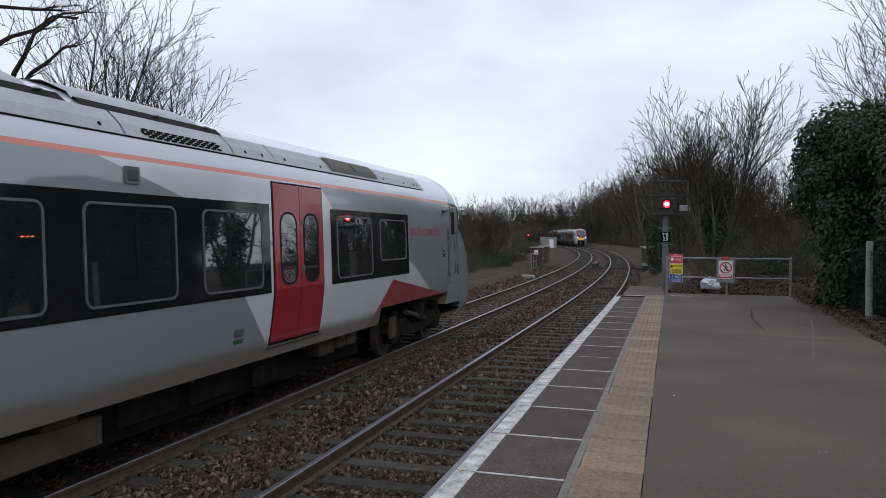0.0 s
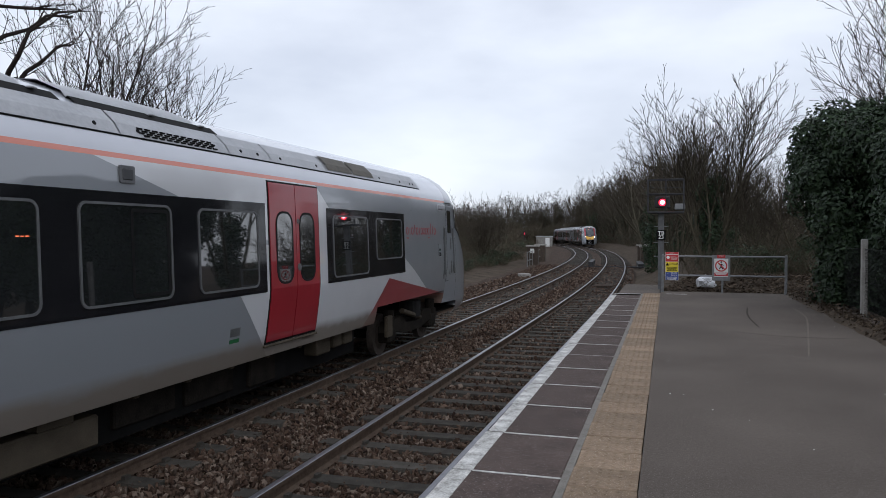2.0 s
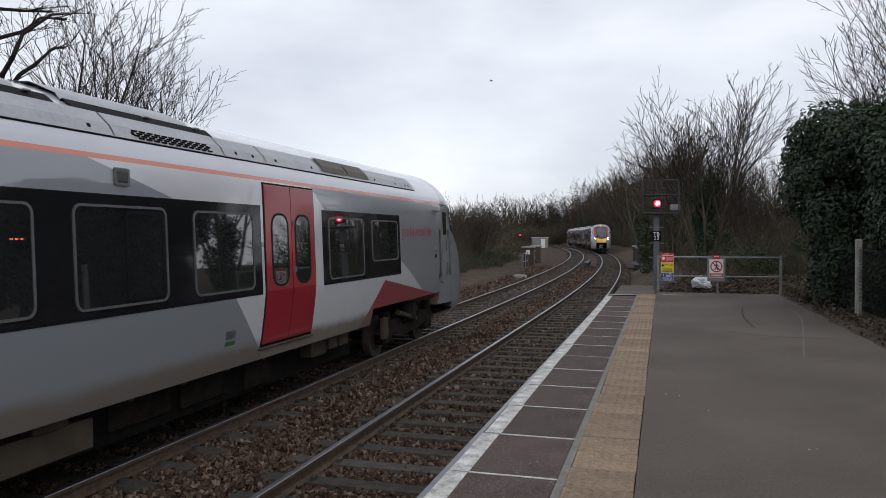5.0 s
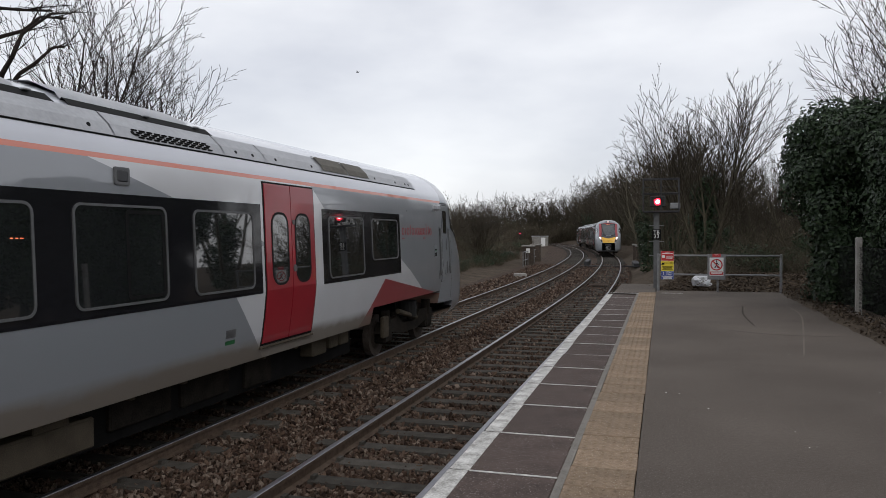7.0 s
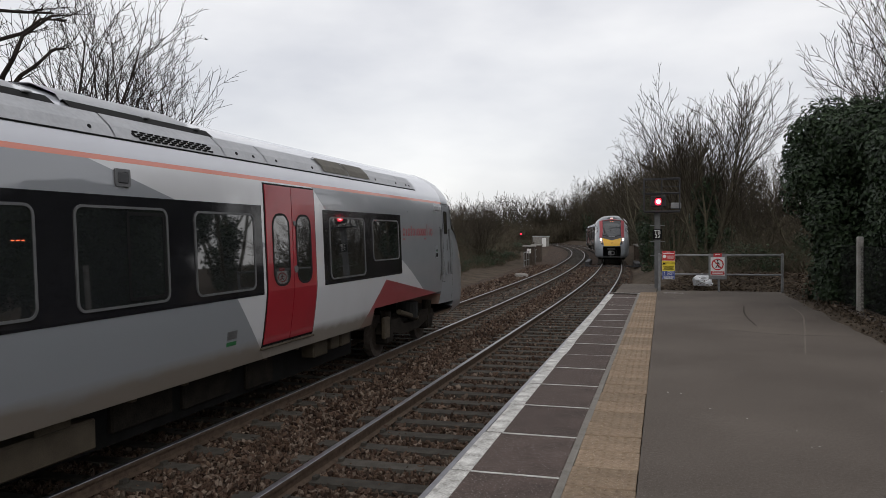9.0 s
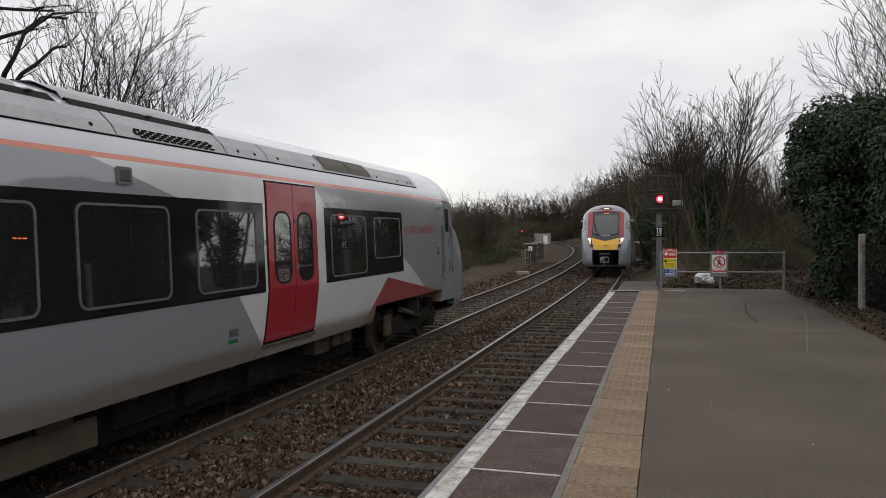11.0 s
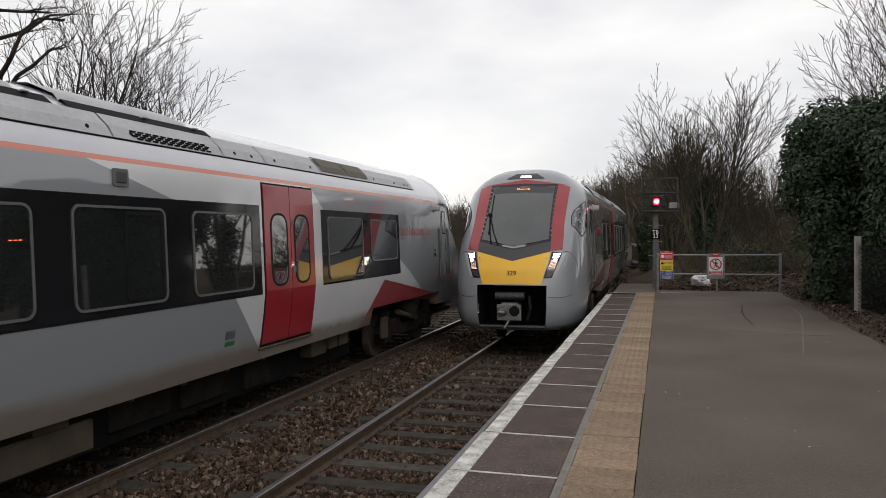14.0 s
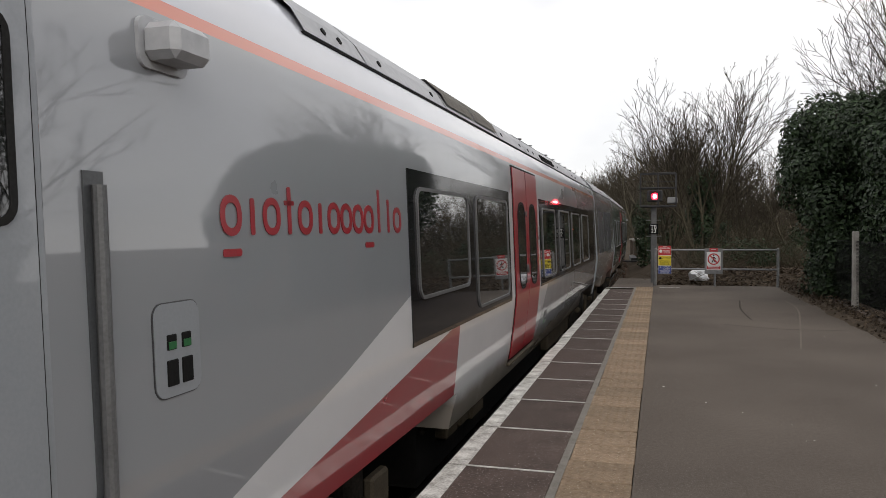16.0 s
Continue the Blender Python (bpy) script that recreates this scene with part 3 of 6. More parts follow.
def platform():
    g = Geo()
    g.box(((TAC1 + SIDE) / 2 + 0.001, (PLAT0 + 20.9) / 2, -0.70), (SIDE - TAC1 - 0.002, 20.9 - PLAT0, 1.40))
    root = thing("platform", "worn grey-brown asphalt station platform", "platform", kind="structure", geo=g, mat="asphalt")
    part("core", Geo().box(((EDGE + TAC1) / 2 + 0.05, (PLAT0 + PLAT1) / 2, -0.74), (TAC1 - EDGE - 0.1, PLAT1 - PLAT0 - 0.02, 1.30)), "dirt", root, "dark bed under the paving")
    # end of the platform: level asphalt, then a ramp of earth down to the track
    ramp = Geo()
    ramp.prism([(PLAT1, -0.006), (23.8, -0.02), (29.5, -0.98), (29.5, -1.5), (PLAT1, -1.5)], EDGE + 0.12, -0.18, lambda p, q, r: (r, p, q))
    part("ramp", ramp, "asphalt", root, "platform-end ramp")
    # coping slabs with a white-painted nose
    length = 0.978
    first = 4.673 - 6 * length
    wide = TAC0 - 0.05 - EDGE
    slab = Geo().box((EDGE + wide / 2, 0, -0.05), (wide, length - 0.014, 0.10), 0.007).mesh("coping_slab", "coping")
    nose = Geo().box((EDGE + 0.065, 0, 0.0015), (0.13, length - 0.02, 0.004)).mesh("white_edge", "white_line")
    joint = Geo().box((EDGE + 0.13 + (wide - 0.13) / 2, 0, 0.0), (wide - 0.13, 0.024, 0.003)).mesh("joint_line", "white_line")
    i = -10
    while first + i * length < PLAT1:
        y = first + (i + 0.5) * length
        if y + length / 2 < PLAT1 + 0.2:
            ob = part("coping_slab", slab, "coping", root)
            ob.location = (random.uniform(-0.006, 0.006), y, random.uniform(-0.003, 0.002))
            k = part("white_edge", nose, "white_line", ob, "worn white paint")
            k.location = (0, 0, 0)
            if i % 2 == 0:
                part("joint_line", joint, "white_line", root).location = (0, y - length / 2, 0.0015)
            else:
                part("joint", joint, "mortar", root).location = (0, y - length / 2, -0.0015)
        i += 1
    # brick face below the nose of the platform
    part("platform_face", Geo().box((EDGE + 0.16, (PLAT0 + PLAT1) / 2, -0.72), (0.1, PLAT1 - PLAT0, 1.2)), "brick", root, "dark brick platform wall")
    part("joint_strip", Geo().box((TAC0 - 0.025, (PLAT0 + PLAT1) / 2, -0.05), (0.05, PLAT1 - PLAT0, 0.094)), "mortar", root, "mortar strip")
    # buff tactile blocks with flat-topped studs
    tw = TAC1 - TAC0
    g = Geo().box((0, 0, -0.04), (tw - 0.004, 0.388, 0.08), 0.005)
    for a in range(6):
        for b in range(6):
            x, y = (a - 2.5) * 0.066, (b - 2.5) * 0.064
            vs = [(x + 0.013 * math.cos(q), y + 0.013 * math.sin(q), 0.0) for q in (0, 1.05, 2.1, 3.14, 4.19, 5.24)]
            vs += [(x + 0.009 * math.cos(q), y + 0.009 * math.sin(q), 0.0045) for q in (0, 1.05, 2.1, 3.14, 4.19, 5.24)]
            g.add(vs, [(6, 7, 8, 9, 10, 11)] + [(c, (c + 1) % 6, 6 + (c + 1) % 6, 6 + c) for c in range(6)])
    me = g.mesh("tactile_block", "tactile", fix=False)
    y = 4.567 - 0.4 * 25
    while y < PLAT1 + 0.1:
        ob = part("tactile_block", me, "tactile", root)
        ob.matrix_basis = pose((TAC0 + TAC1) / 2 + random.uniform(-0.004, 0.004), y + 0.2, random.uniform(-0.003, 0.002), random.uniform(-0.3, 0.3), random.uniform(-0.3, 0.3), random.uniform(-0.5, 0.5))
        y += 0.4
    part("end_line", Geo().box(((EDGE + TAC0) / 2, PLAT1 - 0.02, 0.002), (TAC0 - EDGE, 0.09, 0.004)), "white_line", root, "worn white painted line")
    part("end_line", Geo().box((0.25, PLAT1 + 0.25, 0.002), (0.5, 0.07, 0.004)), "white_line", root, "worn white painted line")


def verge():
    """A strip of earth and leaves between the asphalt and the fence, with a ragged edge."""
    rows = []
    for i in range(170):
        y = 20.85 - i * 0.2
        e = 2.86 + 0.10 * noise.noise((y * 0.8, 0, 3)) + 0.05 * noise.noise((y * 3.1, 0, 7))
        rows.append([(e, y, -0.01), (e + 0.05, y, 0.022 + 0.012 * noise.noise((y * 4, 1, 0)))] + [(e + k, y, 0.045 + 0.03 * noise.noise((y * 2.3, k * 4, 0))) for k in (0.16, 0.30, 0.5)] + [(3.62, y, 0.10), (3.62, y, -0.6)])
    thing("verge", "strip of dark earth along the platform fence", "verge", kind="structure", geo=Geo().grid(rows), mat="earth", smooth=True)
    rng = np.random.default_rng(31)
    g = Geo()
    for _ in range(2600):
        y = rng.uniform(9.5, 20.6)
        x = 2.88 + 0.45 * rng.uniform(0, 1) ** 0.7 - 0.12 * (rng.uniform() < 0.08)
        n = (Vector(rng.normal(0, 0.6, 3)) + Vector((0, 0, 1))).normalized()
        a = n.orthogonal().normalized()
        a.rotate(Matrix.Rotation(rng.uniform(0, 6.283), 3, n))
        b = n.cross(a)
        k = rng.uniform(0.012, 0.035)
        p = Vector((x, y, 0.02 + max(0.0, min(x - 2.9, 0.15)) * 0.3 + rng.uniform(0, 0.02)))
        g.add([p - a * k, p - b * k * 0.6, p + a * k, p + b * k * 0.6], [(0, 1, 2, 3)])
    tagged(thing("verge_leaves", "small dead leaves on the verge beside the platform", "leaf litter", geo=g, mat="litter", fix=False), kind="stuff")


def far_platform():
    # unseen, assumed platform, added to keep light from under the standing train
    g = Geo().box((FAR - 1.63 - 2.0, (PLAT0 + 16.5) / 2, -0.72), (4.0, 16.5 - PLAT0, 1.44), 0.02)
    thing("far_platform", "assumed platform behind the standing train, unseen, added to block light", "platform", kind="structure", geo=g, mat="asphalt")


def gum_spots():
    """Small pale spots trodden into the asphalt."""
    rng = random.Random(17)
    g = Geo()
    for _ in range(80):
        x, y = rng.uniform(0.0, 3.1), rng.uniform(3.2, 19.5)
        r = rng.uniform(0.004, 0.011)
        g.add([(x + r * math.cos(k) * rng.uniform(0.7, 1.2), y + r * math.sin(k) * rng.uniform(0.7, 1.2), 0.002) for k in (0, 1.05, 2.1, 3.14, 4.19, 5.24)], [(0, 1, 2, 3, 4, 5)])
    tagged(thing("gum_spots", "small pale spots trodden into the platform asphalt", "stains", geo=g, mat="white_line"), kind="stuff")


def tyre_marks():
    """Curved scuffs left by wheels on the asphalt."""
    for pts, wide, mat in ((((1.62, 16.8), (1.44, 15.0), (1.46, 13.2)), 0.035, "dirt"), (((2.50, 17.0), (2.52, 15.4), (2.22, 13.4), (1.70, 10.2)), 0.03, "scuff"), (((0.95, 12.6), (1.7, 12.1), (2.7, 12.2)), 0.03, "dirt")):
        pts = [Vector(p) for p in pts]
        for _ in range(3):
            pts = [pts[0]] + [q for p, r in zip(pts, pts[1:]) for q in (p.lerp(r, 0.25), p.lerp(r, 0.75))] + [pts[-1]]
        rows = []
        for i, p in enumerate(pts[:-1]):
            d = (pts[i + 1] - p).normalized() * wide / 2 * (0.4 + 0.6 * math.sin(math.pi * (i + 0.5) / len(pts)))
            rows.append([(p.x - d.y, p.y + d.x, 0.0025), (p.x + d.y, p.y - d.x, 0.0025)])
        tagged(thing("tyre_mark", "faint curved scuff on the platform asphalt", "stain", group="scuffs on the asphalt", geo=Geo().grid(rows), mat=mat))


# ---- the diesel-electric trains ----
# half section of the body: height over the rail, half width
SECTION = [(0.82, 1.27), (0.95, 1.305), (1.12, 1.34), (1.4, 1.378), (1.62, 1.402), (1.72, 1.41), (2.9, 1.41), (3.1, 1.405), (3.25, 1.385), (3.38, 1.345), (3.5, 1.265), (3.64, 1.11), (3.78, 0.88), (3.88, 0.62), (3.93, 0.3), (3.94, 0.0)]


def half_width(z):
    return float(np.interp(z, [a for a, b in SECTION], [b for a, b in SECTION]))


# nose: height, set-back of its middle, half width where the nose joins the body
NOSE = [(0.50, 0.22, 1.20), (0.56, 0.10, 1.27), (0.66, 0.03, 1.36), (0.82, 0.0, 1.39), (0.95, 0.0, 1.405), (1.42, 0.02, 1.415), (1.72, 0.08, 1.41), (1.95, 0.18, 1.41), (2.2, 0.33, 1.41),
        (2.6, 0.70, 1.41), (2.9, 1.0, 1.41), (3.1, 1.20, 1.405), (3.25, 1.36, 1.385), (3.38, 1.50, 1.345), (3.5, 1.64, 1.265), (3.64, 1.75, 1.13), (3.78, 1.93, 0.91), (3.88, 2.13, 0.66), (3.93, 2.36, 0.34), (3.94, 2.64, 0.0)]
PLAN = [(0.0, 0.0), (0.25, 0.003), (0.50, 0.015), (0.56, 0.025), (0.66, 0.048), (0.74, 0.078), (0.81, 0.12), (0.87, 0.18), (0.92, 0.26), (0.96, 0.36), (0.985, 0.47), (1.0, 0.64), (1.0, 1.0)]
NOSE_END = 2.7


def nose_row(z):
    s = float(np.interp(z, [r[0] for r in NOSE], [r[1] for r in NOSE]))
    w = float(np.interp(z, [r[0] for r in NOSE], [r[2] for r in NOSE]))
    return s, w


def nose_u(x, z):
    """Distance behind the tip of the nose's skin at a lateral place and height."""
    s, w = nose_row(z)
    d = float(np.interp(min(abs(x) / w, 1), [p[0] for p in PLAN[:-1]], [p[1] for p in PLAN[:-1]]))
    return s + (NOSE_END - s) * d


def nose_patch(geo, quad, off=0.006, n=8, m=8):
    """A panel on the nose between four (x, height) corners, laid on its skin."""
    (ax, az), (bx, bz), (cx, cz), (dx, dz) = quad
    rows = []
    for i in range(n + 1):
        t = i / n
        row = []
        for j in range(m + 1):
            r = j / m
            x = (ax * (1 - r) + bx * r) * (1 - t) + (dx * (1 - r) + cx * r) * t
            z = (az * (1 - r) + bz * r) * (1 - t) + (dz * (1 - r) + cz * r) * t
            row.append((x * (1 + off * 0.4), off - nose_u(x, z), z))
        rows.append(row)
    return geo.grid(rows)


def flank_patch(geo, side, u0, u1, z0, z1, off):
    """A panel on the car's side that follows its section."""
    zs = [z0] + [z for z, _ in SECTION if z0 < z < z1] + [z1]
    rows = [[(side * (half_width(z) + off), -u, z) for u in (u0, u1)] for z in zs]
    inner = [[(side * (half_width(z) - 0.02), -u, z) for u in (u0, u1)] for z in zs]
    loop = [[inner[i][0], rows[i][0], rows[i][1], inner[i][1]] for i in range(len(zs))]
    return geo.grid(loop)


def flank_poly(geo, side, poly, x0, x1):
    return geo.prism(poly, x0, x1, lambda p, q, r: (side * r, -p, q))


def ring(geo, side, u0, u1, z0, z1, r, wide, x0, x1):
    """A rounded window frame."""
    a, b = rounded(u0, u1, z0, z1, r), rounded(u0 + wide, u1 - wide, z0 + wide, z1 - wide, max(r - wide, 0.02))
    n = len(a)
    rows = []
    for poly, x in ((a, x0), (a, x1), (b, x1), (b, x0)):
        rows.append([(side * x, -p, q) for p, q in poly])
    return geo.grid(rows, close=True)


def window(root, side, u0, u1, z0, z1, vent=False):
    x = 1.41
    w = part("window", flank_poly(Geo(), side, rounded(u0 + 0.01, u1 - 0.01, z0 + 0.01, z1 - 0.01, 0.09), x - 0.03, x + 0.012), "glass", root, "dark tinted window")
    part("window_frame", ring(Geo(), side, u0, u1, z0, z1, 0.1, 0.024, x, x + 0.02), "frame", w, "light grey rounded frame")
    if vent:
        mid = u0 + (u1 - u0) * 0.48
        part("vent_frame", ring(Geo(), side, u0 + 0.05, mid, z0 + 0.05, z1 - 0.05, 0.05, 0.035, x, x + 0.018), "black", w, "black opening vent frame")


def door_pair(root, side, u0, u1):
    mid = (u0 + u1) / 2
    part("door_surround", flank_patch(Geo(), side, u0 - 0.03, u1 + 0.03, 0.985, 3.145, 0.004), "black", root, "black door seal")
    for a, b in ((u0, mid - 0.008), (mid + 0.008, u1)):
        leaf = part("door", flank_patch(Geo(), side, a, b, 1.02, 3.12, 0.014), "train_red", root, "red sliding door leaf")
        c = (a + b) / 2 + (0.03 if a == u0 else -0.03)
        part("window_frame", ring(Geo(), side, c - 0.235, c + 0.235, 1.77, 2.75, 0.18, 0.03, 1.41, 1.43), "rubber", leaf, "black rubber seal")
        part("pane", flank_poly(Geo(), side, rounded(c - 0.21, c + 0.21, 1.795, 2.725, 0.16), 1.40, 1.427), "glass", leaf, "dark tinted pane")
    for z, r in ((1.98, 0.05), (2.62, 0.035)):
        part("door_button", Geo().tube((side * 1.41, -mid + 0.06, z), (side * 1.436, -mid + 0.06, z), r, n=14), "frame", root, "round door button")
    part("step", Geo().box((side * 1.285, -mid, 0.965), (0.12, u1 - u0 + 0.1, 0.03), 0.006), "tank", root, "door step")


def wheelset(root, u, bogie):
    for side in (-1, 1):
        g = Geo().tube((side * 0.69, -u, 0.42), (side * 0.82, -u, 0.42), 0.42, n=28)
        g.tube((side * 0.82, -u, 0.42), (side * 0.86, -u, 0.42), 0.30, 0.20, n=20)
        part("wheel", g, "wheel", bogie, "dirty steel wheel")
        part("axle_box", Geo().box((side * 0.96, -u, 0.44), (0.26, 0.42, 0.34), 0.04), "underframe", bogie)
    part("axle", Geo().tube((-0.8, -u, 0.42), (0.8, -u, 0.42), 0.09), "underframe", bogie)


def bogie(root, u):
    b = part("bogie", Geo().box((0, -u, 0.62), (1.7, 1.0, 0.3), 0.05), "underframe", root, "dusty black bogie")
    for side in (-1, 1):
        g = Geo()
        g.prism([(u - 1.75, 0.50), (u - 1.6, 0.70), (u - 0.7, 0.74), (u - 0.45, 0.56), (u + 0.45, 0.56), (u + 0.7, 0.74), (u + 1.6, 0.70), (u + 1.75, 0.50), (u + 1.1, 0.46), (u + 0.5, 0.36), (u - 0.5, 0.36), (u - 1.1, 0.46)],
                0.93, 1.07, lambda p, q, r: (side * r, -p, q))
        part("side_frame", g, "underframe", b)
        part("damper", Geo().tube((side * 1.12, -u - 0.9, 0.86), (side * 1.12, -u + 0.25, 0.62), 0.055, n=10), "tank", b, "grey damper")
        part("air_spring", Geo().tube((side * 0.98, -u, 0.66), (side * 0.98, -u, 1.0), 0.24, n=18), "rubber", b, "rubber air spring")
        for k in (-1.35, 1.35):
            part("spring", Geo().tube((side * 1.0, -u + k, 0.6), (side * 1.0, -u + k, 0.92), 0.11, n=12), "underframe", b)
        part("bracket", Geo().box((side * 1.1, -u - 1.62, 0.62), (0.08, 0.3, 0.42), 0.02), "tank", b)
    wheelset(root, u - 1.35, b)
    wheelset(root, u + 1.35, b)


def logotype(root, side, u0, u1, z):
    """The operator's wordmark as plain red strokes."""
    n = 13
    step = (u1 - u0) / n
    for i in range(n):
        k = n - 1 - i if side > 0 else i
        a = u0 + step * i
        g = Geo()
        if k in (1, 5, 3, 10, 11):
            c = a + step / 2
            high = {3: 0.13, 10: 0.17, 11: 0.12}.get(k, 0.07)
            flank_poly(g, side, rounded(c - 0.016, c + 0.016, z - 0.075, z + high, 0.01), 1.411, 1.4135)
            if k == 3:
                flank_poly(g, side, rounded(c - 0.045, c + 0.045, z + 0.05, z + 0.07, 0.008), 1.411, 1.4135)
        else:
            ring(g, side, a + 0.004, a + step - 0.004, z - 0.078, z + 0.078, 0.066, 0.031, 1.411, 1.4135)
            if k in (0, 9):
                flank_poly(g, side, rounded(a + 0.012, a + step - 0.012, z - 0.155, z - 0.126, 0.012), 1.411, 1.4135)
        part("logo_mark", g, "train_red", root)


def car_shell(root, u0, u1, skip=()):
    """Painted body shell between two cross planes; skip: stretches where the lower skirt is cut away for a bogie."""
    cuts = sorted({u0, u1, *[c for k in skip for c in k]})
    g = Geo()
    for a, b in zip(cuts, cuts[1:]):
        low = 1.12 if any(k[0] <= a and b <= k[1] for k in skip) else 0.82
        prof = [(w, z) for z, w in SECTION if z >= low]
        loop = prof + [(-w, z) for w, z in prof[::-1][1:]]
        n = max(1, int((b - a) / 1.5))
        g.grid([[(x, -(a + (b - a) * i / n), z) for x, z in loop] for i in range(n + 1)])
        g.add([(prof[0][0], -a, low), (-prof[0][0], -a, low), (-prof[0][0], -b, low), (prof[0][0], -b, low)], [(0, 1, 2, 3)])
        if low > 1:
            for c in (a, b):
                g.add([(1.27, -c, 0.82), (-1.27, -c, 0.82), (-1.34, -c, 1.12), (1.34, -c, 1.12)], [(0, 1, 2, 3)])
    n = len(SECTION)
    for c in (u1,):
        g.add([(w, -c, z) for z, w in SECTION] + [(-w, -c, z) for z, w in SECTION[::-1][1:]], [tuple(range(2 * n - 1))])
    part("body", g, "paint", root, "grey and white painted body shell", smooth=True, fix=False)


def roof_gear(root, spans, grilles, wells):
    """Grey roof fairings, black sheets as the gap's shade, louvres and cover plates."""
    for side in (-1, 1):
        for a, b in spans:
            rows = []
            for u in (a + 0.012, b - 0.012):
                rows.append([(side * 1.25, -u, 3.40), (side * 1.345, -u, 3.41), (side * 1.272, -u, 3.53), (side * 1.135, -u, 3.655), (side * 1.07, -u, 3.63)])
            f = part("roof_fairing", Geo().grid(rows), "roof_grey", root, "grey roof side fairing")
            for k in (a + 0.3, b - 0.3):
                part("fastener", Geo().tube((side * 1.29, -k, 3.47), (side * 1.312, -k, 3.48), 0.022, n=10), "black", f, "black fastener")
        for a, b in grilles:
            k = a
            while k < b:
                for j in range(4):
                    t = 0.22 + 0.2 * j
                    x, z = 1.345 + (1.272 - 1.345) * t, 3.41 + (3.53 - 3.41) * t
                    part("louvre", Geo().box((side * (x + 0.002), -k - (j % 2) * 0.06, z), (0.03, 0.075, 0.016)), "black", root, "black louvre slot")
                k += 0.12
        part("gutter", Geo().box((side * 1.333, -(spans[0][0] + spans[-1][1]) / 2, 3.40), (0.022, spans[-1][1] - spans[0][0], 0.012)), "black", root, "dark gutter line")
    for a, b in wells:
        for side in (-1, 1):
            # black sheet stands in for the shade between fairing and cover
            part("roof_gap", Geo().grid([[(side * 1.13, -u, 3.645), (side * 1.10, -u, 3.67), (side * 1.0, -u, 3.745), (side * 0.95, -u, 3.70)] for u in (a, b)]), "black", root, "black sheet for the shade in the gap beside the roof cover")
            k = a + 0.25
            while k < b - 0.3:
                part("roof_bracket", Geo().box((side * 1.02, -k, 3.735), (0.1, 0.08, 0.02), 0.006), "roof_grey", root, "grey roof bracket")
                k += 0.9
        part("roof_cover", Geo().grid([[(x, -u, z) for x, z in ((0.97, 3.74), (0.92, 3.80), (0.6, 3.925), (0.0, 3.97), (-0.6, 3.925), (-0.92, 3.80), (-0.97, 3.74))] for u in (a + 0.3, b)]), "roof_grey", root, "grey curved roof cover", smooth=True)


def under_gear(root, boxes, mat, out):
    for u0, u1, z0, z1 in boxes:
        for side in (-1, 1):
            part("equipment_box", Geo().box((side * (out - 0.31), -(u0 + u1) / 2, (z0 + z1) / 2), (0.62, u1 - u0, z1 - z0), 0.02), mat, root, "dusty underfloor equipment box")


